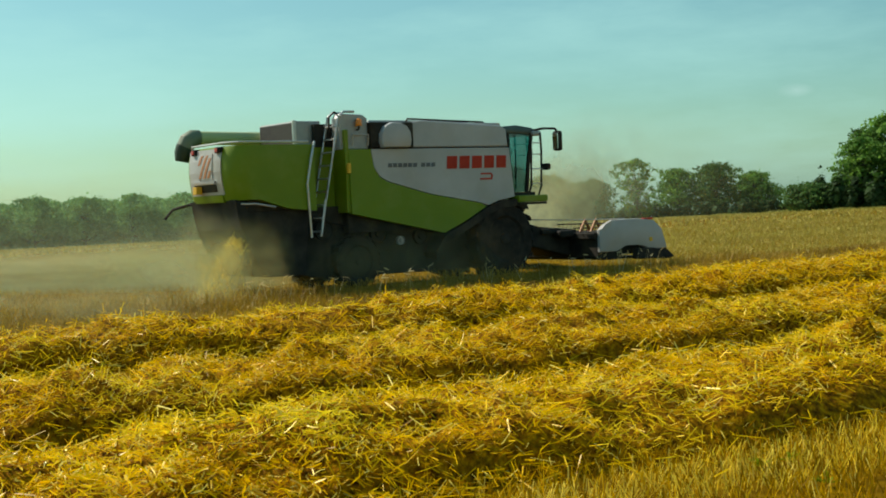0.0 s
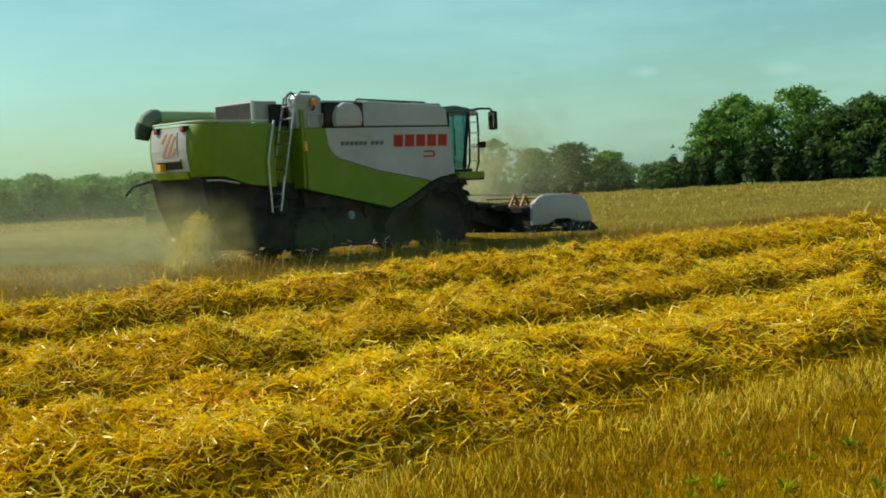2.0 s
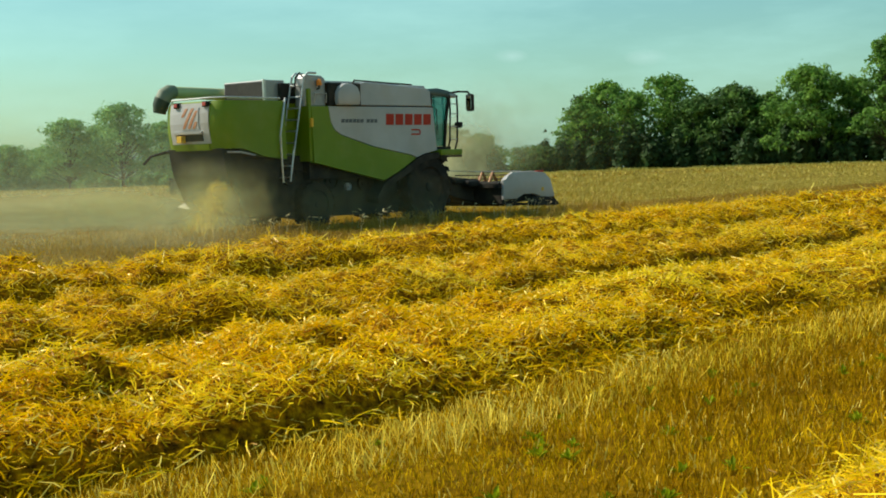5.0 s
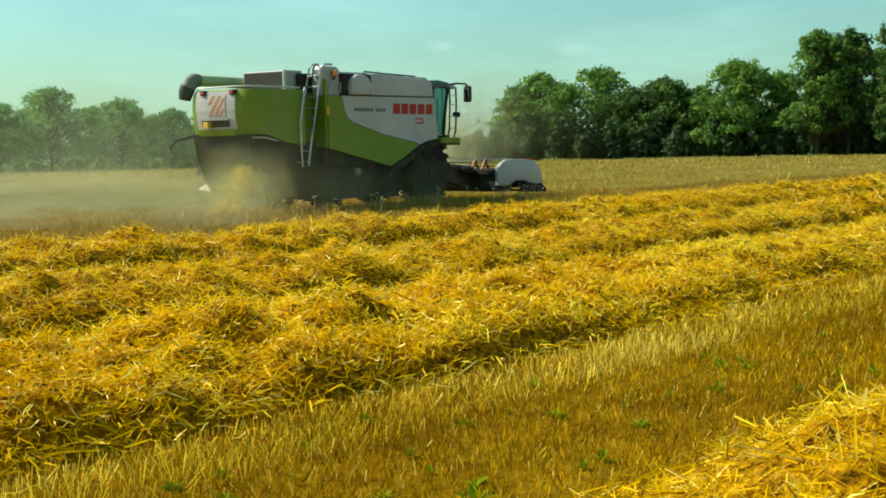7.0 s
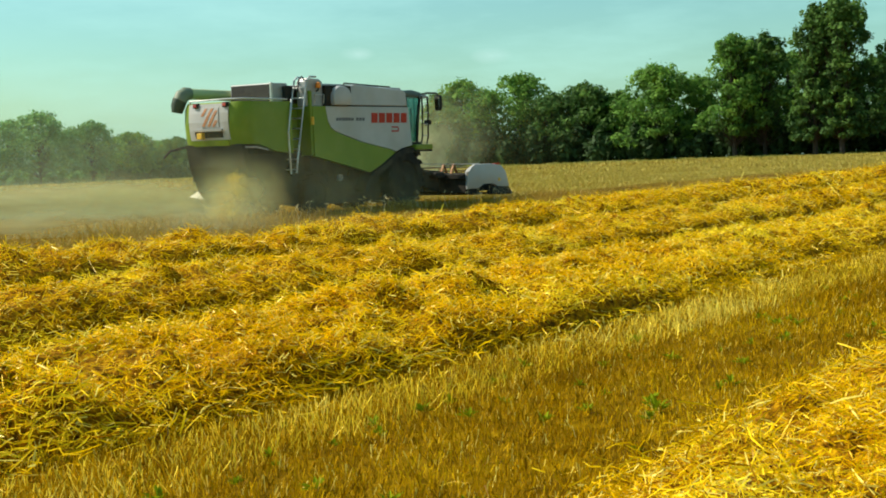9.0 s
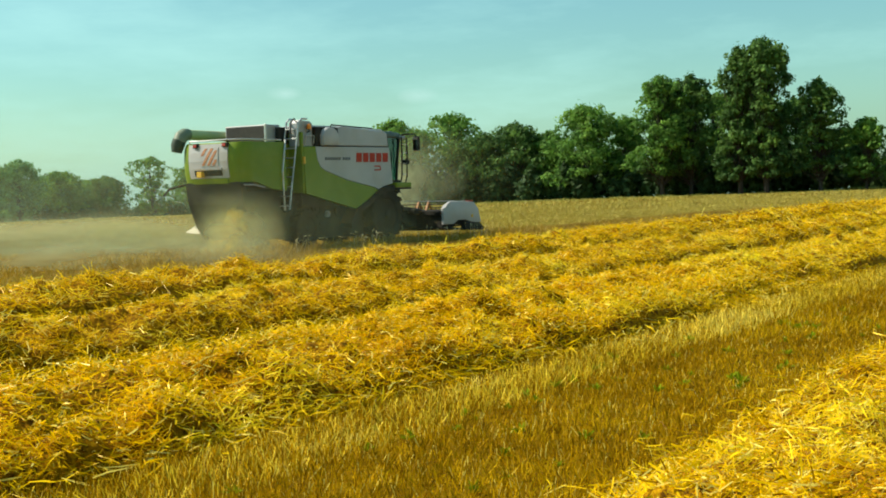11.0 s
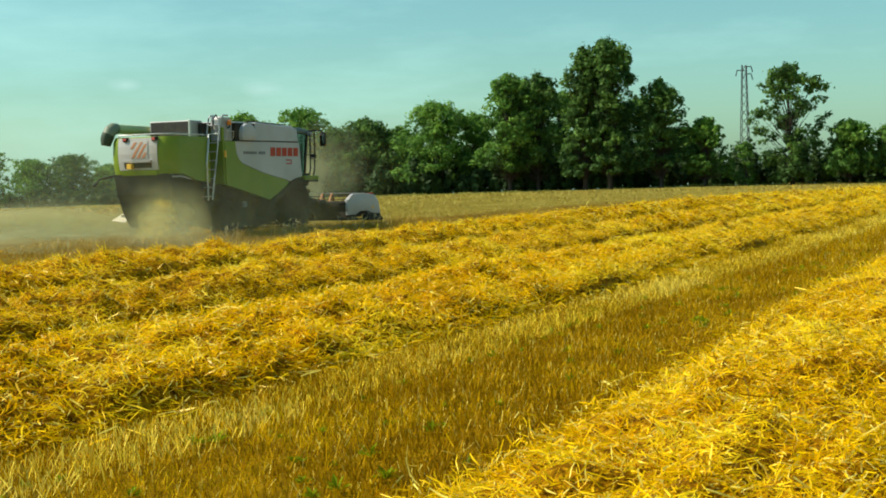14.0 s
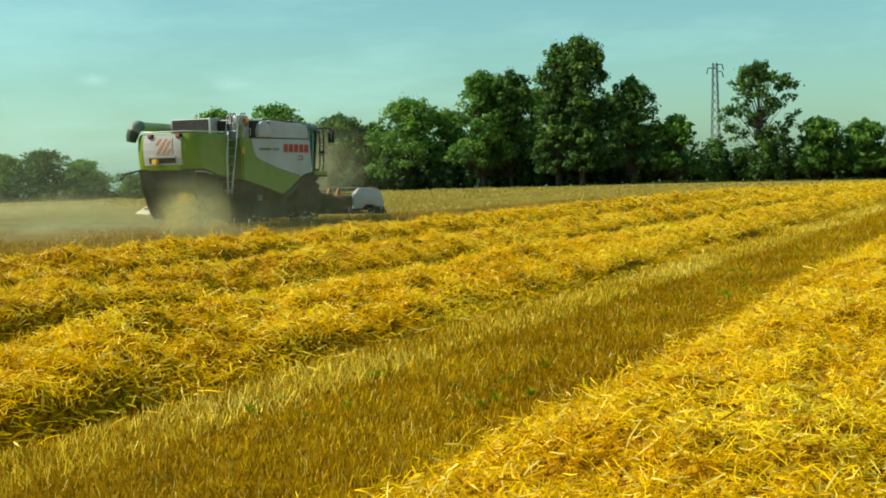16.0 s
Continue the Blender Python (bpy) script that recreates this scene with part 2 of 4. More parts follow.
def windrow(centre, half, height, seed, zones, label):
    """A lumpy heap of straw along x, with loose straws over it; zones of (from, to, straws a square metre, length, width, bends)."""
    rng = np.random.default_rng(seed)
    xs = np.concatenate([np.arange(-75, -42, 0.5), np.arange(-42, 16, 0.15), np.arange(16, 70, 0.4), np.arange(70, 260, 2.0)])
    ys = np.linspace(centre - half * 1.5, centre + half * 1.5, 38)
    X, Y = np.meshgrid(xs, ys, indexing="ij")
    Z = ground_z(X, Y) + mound(X, Y, centre, half, height, seed)
    a, c = np.meshgrid(np.arange(len(xs) - 1), np.arange(len(ys) - 1), indexing="ij")
    q = (a * len(ys) + c).ravel()
    ob = from_arrays("straw_windrow", np.stack([X, Y, Z], -1).reshape(-1, 3), np.stack([q, q + len(ys), q + len(ys) + 1, q + 1], 1), STRAW_BED_SHADE, True)
    tagged(ob, label, "windrow", "straw windrows in the field", "stuff")
    vs, fs, off = [], [], 0
    for za, zb, dens, length, width, bends in zones:
        n = int((zb - za) * half * 2.3 * dens)
        x = rng.uniform(za, zb, n)
        y = centre + half * 1.06 * np.where(rng.random(n) < 0.6, rng.uniform(-0.95, 0.95, n), np.clip(rng.normal(0, 0.5, n), -1.0, 1.0))
        # fewer straws lie in the hollows, so the bed's painted shade shows there
        keep = value_noise(x, y, 0.7, seed + 5) > 0.34 * rng.random(n)
        x, y = x[keep], y[keep]
        n = len(x)
        z = ground_z(x, y) + np.maximum(mound(x, y, centre, half, height, seed), 0.01) + rng.uniform(-0.03, 0.04, n) + 0.09 * rng.random(n) ** 4
        th = rng.uniform(0, 2 * math.pi, n)
        el = rng.normal(0, 0.5, n)
        d = np.stack([np.cos(th) * np.cos(el), np.sin(th) * np.cos(el), np.sin(el)], 1)
        v, f = ribbons(np.stack([x, y, z], 1), d, length * rng.uniform(0.35, 1.15, n) * np.where(rng.random(n) < 0.08, 2.2, 1.0), width * rng.uniform(0.55, 1.2, n), rng, 1.0, bends)
        vs.append(v)
        fs.append(f + off)
        off += len(v)
        # straws that hang down both flanks
        k = int(n * 0.17)
        x = rng.uniform(za, zb, k)
        side = np.where(rng.random(k) < 0.75, -1, 1)
        y = centre + side * half * rng.uniform(0.55, 1.06, k)
        z = ground_z(x, y) + np.maximum(mound(x, y, centre, half, height, seed), 0.0) * rng.uniform(0.6, 1.05, k) + rng.uniform(0.0, 0.13, k)
        th = rng.uniform(0, 2 * math.pi, k)
        d = np.stack([np.cos(th), np.sin(th), rng.normal(0, 0.6, k)], 1)
        v, f = ribbons(np.stack([x, y + side * rng.uniform(0.0, 0.14, k), z], 1), d, length * rng.uniform(0.5, 1.4, k), width * rng.uniform(0.55, 1.2, k), rng, 1.1, bends)
        vs.append(v)
        fs.append(f + off)
        off += len(v)
        # stray straws on the ground beside the heap
        k = int(n * 0.035)
        x = rng.uniform(za, zb, k)
        side = np.where(rng.random(k) < 0.8, -1, 1)
        y = centre + side * (half * 0.95 + np.abs(rng.normal(0, 0.28, k)))
        z = ground_z(x, y) + rng.uniform(0.02, 0.11, k)
        th = rng.uniform(0, 2 * math.pi, k)
        d = np.stack([np.cos(th), np.sin(th), rng.normal(0, 0.35, k)], 1)
        v, f = ribbons(np.stack([x, y, z], 1), d, length * rng.uniform(0.7, 2.0, k), width * rng.uniform(0.6, 1.2, k), rng, 0.8, bends)
        vs.append(v)
        fs.append(f + off)
        off += len(v)
    st = from_arrays("loose_straw", np.concatenate(vs), np.concatenate(fs), STRAW)
    st.parent = ob
    tagged(st, "tangled loose golden straws", kind="stuff")
    return ob


windrow(-24.2, 1.20, 0.28, 11, [(-39, -24, 1150, 0.115, 0.0088, 2), (-24, -10, 700, 0.15, 0.012, 1), (-10, 14, 260, 0.20, 0.017, 1), (14, 70, 50, 0.4, 0.026, 1)], "golden straw windrow beside a stubble strip")
windrow(-18.62, 1.08, 0.36, 12, [(-38, -14, 1300, 0.115, 0.0108, 2), (-14, 0, 660, 0.14, 0.0125, 1), (0, 20, 220, 0.22, 0.02, 1), (20, 80, 45, 0.4, 0.03, 1)], "lumpy golden straw windrow with shaded hollows")
windrow(-14.75, 0.95, 0.36, 13, [(-30, -4, 860, 0.125, 0.0115, 1), (-4, 30, 190, 0.25, 0.02, 1), (30, 90, 35, 0.45, 0.035, 1)], "lumpy golden straw windrow with shaded hollows")
windrow(-10.55, 0.98, 0.39, 14, [(-28, 4, 460, 0.16, 0.0155, 1), (4, 40, 130, 0.30, 0.024, 1), (40, 110, 25, 0.5, 0.04, 1)], "golden straw windrow along the brown stubble")


def stalks(name, mat, zones, seed, label, category, lean=0.22):
    """Standing stubble: thin upright blades; zones of (x0, x1, y0, y1, per square metre, height, width)."""
    rng = np.random.default_rng(seed)
    vs, fs, off = [], [], 0
    for xa, xb, ya, yb, dens, height, width in zones:
        n = int((xb - xa) * (yb - ya) * dens)
        x, y = rng.uniform(xa, xb, n), rng.uniform(ya, yb, n)
        # drilled rows, 13 cm apart
        y = np.where(rng.random(n) < 0.75, np.round(y / 0.13) * 0.13 + rng.normal(0, 0.018, n), y)
        h = height * rng.uniform(0.5, 1.25, n) * (0.75 + 0.5 * value_noise(x, y, 2.4, seed))
        d = np.stack([rng.normal(0, lean, n), rng.normal(0, lean, n), np.ones(n)], 1)
        p = np.stack([x, y, ground_z(x, y) - 0.02], 1) + d * (h * 0.5)[:, None]
        v, f = ribbons(p, d, h * 1.05, width * rng.uniform(0.7, 1.3, n), rng, 0.12, 1)
        vs.append(v)
        fs.append(f + off)
        off += len(v)
    return tagged(from_arrays(name, np.concatenate(vs), np.concatenate(fs), mat), label, category, kind="stuff")


stalks("stubble", STUBBLE, [(-37, -14, -22.9, -19.3, 1080, 0.078, 0.0082), (-14, -4, -22.9, -19.3, 420, 0.12, 0.010), (-4, 24, -22.9, -19.3, 180, 0.16, 0.010), (24, 100, -22.9, -19.3, 40, 0.17, 0.028),
                            (-34, 10, -17.2, -15.6, 160, 0.10, 0.010), (-34, 10, -13.4, -11.9, 120, 0.10, 0.012), (-40, -20, -26.5, -24.8, 350, 0.15, 0.006)],
       21, "cut golden grain stubble between the windrows", "stubble", 0.38)
stalks("pale_stubble", PALE_STUBBLE, [(-37, -10, -20.95, -20.1, 430, 0.115, 0.0080), (-10, 30, -21.0, -20.1, 150, 0.17, 0.012), (30, 90, -21.1, -20.0, 22, 0.2, 0.03)],
       24, "pale standing stubble stalks along a windrow", "stubble", 0.38)
stalks("tall_stubble", BROWN_STUBBLE, [(-30, 30, -9.6, -2.0, 210, 0.125, 0.014), (-12, 9, -3.6, -2.0, 110, 0.26, 0.014), (30, 100, -9.6, -2.0, 36, 0.18, 0.03), (-40, -4, -2.0, 8, 60, 0.14, 0.018)],
       22, "brownish tall stubble along the harvester's track", "stubble", 0.5)
stalks("ripe_crop", CROP, [(6.6, 50, -2.3, 12, 85, 0.15, 0.019), (-25, 50, 5, 34, 20, 0.18, 0.03), (50, 140, -2.3, 40, 11, 0.24, 0.05), (-25, 140, 40, 150, 1.2, 0.24, 0.14),
                           (140, 430, -60, 150, 0.5, 0.24, 0.3), (-140, 140, 150, 340, 0.4, 0.28, 0.35), (140, 420, 150, 340, 0.4, 0.28, 0.35)],
       23, "pale ripe uncut grain standing before the trees", "crop", 0.6)
# a few ears left standing along the track
rng = np.random.default_rng(41)
n = 70
x, y = rng.uniform(-7.5, 4.5, n), rng.uniform(-4.6, -3.2, n)
h = rng.uniform(0.34, 0.55, n)
d = np.stack([rng.normal(0.1, 0.2, n), rng.normal(0, 0.2, n), np.ones(n)], 1)
root = np.stack([x, y, ground_z(x, y) - 0.02], 1)
v1, f1 = ribbons(root + d * (h * 0.5)[:, None], d, h * 1.02, np.full(n, 0.008), rng, 0.05)
v2, f2 = ribbons(root + d * h[:, None] + np.array([0.05, 0, 0.0]), np.stack([np.ones(n), rng.normal(0, 0.5, n), rng.normal(-0.1, 0.5, n)], 1), rng.uniform(0.10, 0.17, n), np.full(n, 0.022), rng, 0.4)
tagged(from_arrays("standing_ears", np.concatenate([v1, v2]), np.concatenate([f1, f2 + len(v1)]), EAR), "pale grain ears left standing in the stubble", "grain ears", kind="stuff")


# ---- trees along the field's edge ----
def tapered(bm, a, b, ra, rb, sides=7):
    """A tapered limb from a to b, added to bm."""
    a, b = Vector(a), Vector(b)
    turn = (b - a).to_track_quat("Z", "Y")
    rings = []
    for p, r in ((a, ra), (b, rb)):
        rings.append([bm.verts.new(p + turn @ Vector((r * math.cos(2 * math.pi * i / sides), r * math.sin(2 * math.pi * i / sides), 0))) for i in range(sides)])
    for i in range(sides):
        bm.faces.new((rings[0][i], rings[0][(i + 1) % sides], rings[1][(i + 1) % sides], rings[1][i]))
    bm.faces.new(rings[1])


def leaf_quads(lobes, rng, per, size):
    """Leaf sprays over ellipsoid lobes (centre, radii): uneven, denser outside, hanging a little."""
    cs, ns = [], []
    for c, r in lobes:
        n = max(12, int(per * (r[0] * r[2]) ** 0.85))
        d = rng.normal(size=(n, 3))
        d /= np.linalg.norm(d, axis=1, keepdims=True)
        s = rng.uniform(0.2, 1.0, n) ** 0.5 * (0.65 + 0.65 * value_noise(d[:, 0] * 3 + c[0], d[:, 1] * 3 + d[:, 2] * 2, 1.0, 7)) * np.where(rng.random(n) < 0.22, rng.uniform(1.0, 1.45, n), 1.0)
        cs.append(np.asarray(c) + d * np.asarray(r) * s[:, None])
        ns.append(d * 0.9 + np.array([0, 0, 0.35]) + rng.normal(0, 0.38, (n, 3)))
    p = np.concatenate(cs)
    n = len(p)
    out_way = np.concatenate(ns)
    u = np.cross(out_way, rng.normal(size=(n, 3)))
    u /= np.linalg.norm(u, axis=1, keepdims=True)
    v = np.cross(u, out_way)
    v /= np.linalg.norm(v, axis=1, keepdims=True)
    a = (size * rng.uniform(0.5, 1.4, n))[:, None]
    b = a * rng.uniform(0.35, 0.7, n)[:, None]
    q = np.stack([p - u * a, p - v * b + u * a * 0.1, p + u * a, p + v * b + u * a * 0.1], 1).reshape(-1, 3)
    return q, np.arange(4 * n).reshape(n, 4)


def tree(x, y, height, width, style, seed, label, far_side=False):
    rng = np.random.default_rng(seed)
    z = float(ground_z(x, y))
    root = new("tree")
    root.location = (x, y, z)
    tagged(root, label, "tree", "trees along the field's edge")
    bm = bmesh.new()
    lean = rng.normal(0, 0.02, 2)
    top = Vector((lean[0] * height, lean[1] * height, height * 0.72))
    r0 = 0.018 * height + 0.08
    tapered(bm, (0, 0, -0.3), top * 0.5, r0, r0 * 0.65, 9)
    tapered(bm, top * 0.5, top, r0 * 0.65, r0 * 0.2, 7)
    lobes = []
    low = {"bush": 0.02, "round": 0.20, "tall": 0.12, "open": 0.05}[style]
    count = {"bush": 24, "round": 150, "tall": 190, "open": 120}[style]
    for i in range(count):
        f = low + (0.97 - low) * (i + rng.uniform(0, 1)) / count
        if style == "tall":
            reach = width * 0.5 * (0.72 if f < 0.75 else 0.72 - 1.6 * (f - 0.75))
            rad = width * rng.uniform(0.06, 0.15)
        elif style == "open":
            reach = width * 0.5 * (0.9 if f > 0.3 else 0.7) * (1.1 - 0.6 * abs(f - 0.62))
            rad = width * rng.uniform(0.05, 0.11)
        else:
            reach = width * 0.5 * math.sin(math.pi * min(0.97, 0.22 + 0.74 * f)) ** 0.7 * 0.85
            rad = width * rng.uniform(0.05, 0.125)
        th = rng.uniform(0, 2 * math.pi)
        d = reach * rng.uniform(0.15, 1.0)
        c = (math.cos(th) * d, math.sin(th) * d, min(f * height, height - rad * 0.55))
        lobes.append((c, (rad, rad, rad * rng.uniform(0.4, 0.85))))
        s = top * min(0.95, max(0.12, f - 0.18))
        tapered(bm, s, c, r0 * 0.20, r0 * 0.05, 4)
    # a few shoots above the outline
    for i in range(0 if style == "bush" else 26):
        th, d = rng.uniform(0, 2 * math.pi), width * rng.uniform(0, 0.36)
        lobes.append(((math.cos(th) * d, math.sin(th) * d, height * (1.0 - 0.9 * (d / width) ** 1.5 * rng.uniform(0.6, 1.3)) * rng.uniform(0.95, 1.01)), (width * 0.05, width * 0.05, height * 0.05)))
    part("trunk", bm, BARK, root)
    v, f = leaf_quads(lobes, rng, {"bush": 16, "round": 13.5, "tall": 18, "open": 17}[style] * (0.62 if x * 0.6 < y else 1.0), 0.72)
    # crowns on the far side take the leaf with haze in its colour
    crown = from_arrays("crown", v, f, LEAF_HAZED if far_side else LEAF_DARK if style == "tall" or seed % 3 == 0 else LEAF)
    crown.parent = root
    return root


# direction from the walk, height of the top and width in degrees, metres away, the walk's x that the direction is from, form
TREES = [
    (0.5, 1.8, 2.6, 300, -38, "round"), (2.6, 2.0, 2.4, 300, -38, "round"), (4.6, 1.6, 2.2, 300, -38, "round"),
    (6.7, 1.75, 2.2, 300, -38, "round"), (8.5, 1.95, 2.3, 300, -38, "round"), (10.8, 4.25, 3.3, 300, -38, "open"),
    (12.7, 1.2, 2.2, 300, -37, "bush"), (14.4, 2.2, 1.9, 300, -37, "round"), (16.2, 3.8, 2.5, 300, -37, "round"),
    (18.35, 5.6, 2.3, 300, -37, "tall"), (19.4, 5.2, 1.9, 302, -37, "tall"), (21.5, 4.2, 2.9, 310, -35, "round"), (22.7, 4.3, 2.8, 308, -35, "round"), (25.9, 3.2, 3.7, 320, -33, "round"),
    (29.1, 2.55, 3.4, 330, -32, "round"), (31.9, 3.1, 3.2, 340, -31, "round"), (34.4, 2.9, 3.0, 340, -30, "round"),
    (35.85, 2.4, 1.9, 340, -23, "round"), (38.3, 0.35, 2.5, 430, -26, "bush"), (40.1, 0.85, 2.6, 440, -25, "round"),
    (41.8, 1.3, 2.6, 440, -24, "round"), (43.4, 1.15, 2.3, 440, -23, "round"), (45.1, 1.6, 2.2, 420, -22, "open"),
    (47.0, 0.85, 2.2, 440, -22, "round"), (48.7, 1.1, 2.2, 430, -24, "round"), (50.3, 1.6, 2.3, 420, -25, "round"),
    (52.4, 2.05, 2.6, 420, -25, "round"), (55.2, 2.5, 3.4, 420, -25, "round"), (57.5, 1.9, 2.8, 420, -23, "round"),
    (60.0, 0.9, 2.7, 440, -21, "round"), (62.3, 0.9, 2.6, 440, -21, "round"), (64.5, 1.0, 2.7, 440, -20, "round"),
    (66.6, 1.05, 2.6, 440, -20, "round"), (68.6, 1.0, 2.6, 440, -19, "round"), (70.6, 1.1, 2.6, 440, -19, "round"),
    (72.8, 1.0, 2.6, 440, -19, "round"), (75.2, 1.1, 2.8, 440, -19, "round"),
]
for (y0, t0, *_), (y1, t1, *_) in list(zip(TREES, TREES[1:])):
    if 13.5 < y0 < 36 or y0 > 46:
        TREES.append(((y0 + y1) / 2, min(t0, t1) * 0.84, 2.6, 330 if y0 < 36 else 455, -33 if y0 < 36 else -21, "round"))
WORDS = {"round": "broad dark green deciduous tree at the field's edge", "tall": "tall narrow dark green tree above its neighbours",
         "open": "open-crowned tree with gaps of sky between its sprays", "bush": "low dark green bush in the hedgerow"}
for k, (yaw, top, wide, near, wx, style) in enumerate(TREES):
    far = 1.5 * near
    a = radians(yaw)
    x, y = wx + far * math.cos(a), EYE_Y + far * math.sin(a)
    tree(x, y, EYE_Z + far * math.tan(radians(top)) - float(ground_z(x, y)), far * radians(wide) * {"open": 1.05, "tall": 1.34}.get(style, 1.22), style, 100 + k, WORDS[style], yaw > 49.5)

# hedge that closes the foot of the trees; the dark leaf paints their shade
rng = np.random.default_rng(5)
for first, last, mat, label in ((-1, 37.2, UNDERGROWTH_SHADED, "dense undergrowth below the trees, shade put into its dark green"), (37.2, 49.5, UNDERGROWTH_SHADED, "undergrowth below the far trees, shade put into its dark green"), (49.5, 78, LEAF_HAZED, "undergrowth below the far trees, haze put into its pale green")):
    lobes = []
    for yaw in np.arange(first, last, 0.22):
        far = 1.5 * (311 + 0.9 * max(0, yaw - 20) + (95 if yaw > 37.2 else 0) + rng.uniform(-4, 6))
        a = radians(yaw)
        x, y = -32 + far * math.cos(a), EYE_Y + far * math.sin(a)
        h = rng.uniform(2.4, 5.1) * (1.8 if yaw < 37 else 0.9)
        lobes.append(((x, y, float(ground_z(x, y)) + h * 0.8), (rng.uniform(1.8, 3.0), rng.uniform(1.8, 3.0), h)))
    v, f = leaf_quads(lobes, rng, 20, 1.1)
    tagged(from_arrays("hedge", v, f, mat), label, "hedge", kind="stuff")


# pale grass left uncut along the field's edge
GRASS = material("dry_grass", [(0.26, 0.27, 0.05), (0.36, 0.36, 0.08), (0.46, 0.43, 0.13)], 0.7, scale=0.1, island=0.4, through_light=0.3, gloss=0.1)
rng = np.random.default_rng(61)
n = 9000
yaw = np.radians(rng.uniform(4, 50, n))
far = 455 + 1.35 * np.maximum(0, np.degrees(yaw) - 20) - np.abs(rng.normal(0, 5, n)) + np.where(yaw > radians(37.2), 130, 0)
x, y = -32 + far * np.cos(yaw), EYE_Y + far * np.sin(yaw)
h = rng.uniform(0.5, 1.1, n) * (0.5 + 1.3 * value_noise(np.degrees(yaw), yaw * 0, 0.7, 15) ** 2)
d = np.stack([rng.normal(0, 0.35, n), rng.normal(0, 0.35, n), np.ones(n)], 1)
v, f = ribbons(np.stack([x, y, ground_z(x, y) + h * 0.45], 1), d, h, rng.uniform(0.2, 0.4, n), rng, 0.3, 1)
tagged(from_arrays("edge_grass", v, f, GRASS), "pale dry grass at the foot of the trees", "grass", kind="stuff")


# ---- combine harvester: x ahead, right flank at y = -1.52, centre line at y = -0.3 ----
GREEN = material("lime_green_paint", [(0.145, 0.222, 0.002), (0.18, 0.265, 0.003)], 0.45, scale=0.8, gloss=0.3, stains=(1.6, (0.24, 0.28, 0.06), 0.4))
WHITE = material("dusty_white_paint", [(0.40, 0.392, 0.38), (0.50, 0.49, 0.48)], 0.42, scale=0.9, gloss=0.4, stains=(1.3, (0.40, 0.35, 0.26), 0.4))
GREY = material("grey_painted_metal", [(0.30, 0.31, 0.31), (0.42, 0.43, 0.42)], 0.5, 0.2, scale=2.0, stains=(2.0, (0.36, 0.32, 0.22), 0.4))
BLACK = material("black_dusty_metal", [(0.017, 0.0165, 0.015), (0.040, 0.037, 0.030)], 0.75, scale=3.0, gloss=0.2, stains=(1.5, (0.11, 0.09, 0.05), 0.35))
RUBBER = material("tyre_rubber", [(0.018, 0.017, 0.015), (0.04, 0.036, 0.03)], 0.9, scale=5.0, gloss=0.15, bump=0.4, bump_scale=30, stains=(2.5, (0.08, 0.06, 0.035), 0.35))
RED = material("red_paint", [(0.40, 0.030, 0.012), (0.50, 0.045, 0.018)], 0.55, scale=3.0, gloss=0.2)
RIM_RED = material("dull_red_rim", [(0.42, 0.035, 0.025), (0.55, 0.07, 0.045)], 0.6, scale=3.0, stains=(3.0, (0.26, 0.16, 0.09), 0.4))
ORANGE = material("orange_plastic", [(0.85, 0.22, 0.01), (0.9, 0.28, 0.02)], 0.3, scale=4.0)
RUST_ORANGE = material("orange_red_paint", [(0.55, 0.13, 0.02), (0.70, 0.22, 0.04)], 0.5, scale=4.0)
STRIPE_RED = material("stripe_red", [(0.42, 0.17, 0.07), (0.50, 0.22, 0.10)], 0.5, scale=6)
REEL_BROWN = material("worn_brown_paint", [(0.30, 0.10, 0.015), (0.44, 0.17, 0.03)], 0.6, scale=8)
YELLOW = material("yellow_plate", [(0.75, 0.42, 0.02), (0.85, 0.52, 0.03)], 0.5, scale=4.0)
DARK_GREEN = material("dark_green_rubber", [(0.02, 0.04, 0.02), (0.035, 0.06, 0.03)], 0.6, scale=3.0)
ALUMINIUM = material("dull_aluminium", [(0.48, 0.48, 0.46), (0.62, 0.62, 0.60)], 0.4, 0.6, scale=5.0)
GRILLE = material("dust_screen", [(0.016, 0.015, 0.013), (0.04, 0.036, 0.03)], 0.8, scale=6.0, bump=0.6, bump_scale=120)
SEAT = material("cab_fabric", [(0.03, 0.03, 0.035), (0.06, 0.06, 0.065)], 0.9, scale=10)
PALE = material("pale_green_paint", [(0.40, 0.45, 0.20), (0.47, 0.52, 0.25)], 0.5, scale=1.0, stains=(2.0, (0.40, 0.38, 0.26), 0.5))
SPOUT = material("spout_plastic", [(0.13, 0.17, 0.11), (0.19, 0.23, 0.15)], 0.55, scale=2.0, stains=(2.5, (0.25, 0.24, 0.16), 0.5))
CAB_TEAL = material("dark_teal_paint", [(0.05, 0.085, 0.08), (0.08, 0.12, 0.11)], 0.4, scale=2.0, stains=(2.0, (0.2, 0.2, 0.16), 0.3))
PATCH_CREAM = material("patch_cream", [(0.62, 0.55, 0.34), (0.74, 0.68, 0.46)], 0.5, scale=4)
MARK_GREY = material("dark_grey_print", [(0.09, 0.09, 0.095), (0.13, 0.13, 0.135)], 0.5, scale=6)
MIRROR = material("mirror_glass", [(0.8, 0.8, 0.8), (0.82, 0.82, 0.82)], 0.05, 1.0)
GLASS = bpy.data.materials.new("tinted_glass")
GLASS.use_nodes = True
gn, gl = GLASS.node_tree.nodes, GLASS.node_tree.links
gt, gg, gm = gn.new("ShaderNodeBsdfTransparent"), gn.new("ShaderNodeBsdfGlossy"), gn.new("ShaderNodeMixShader")
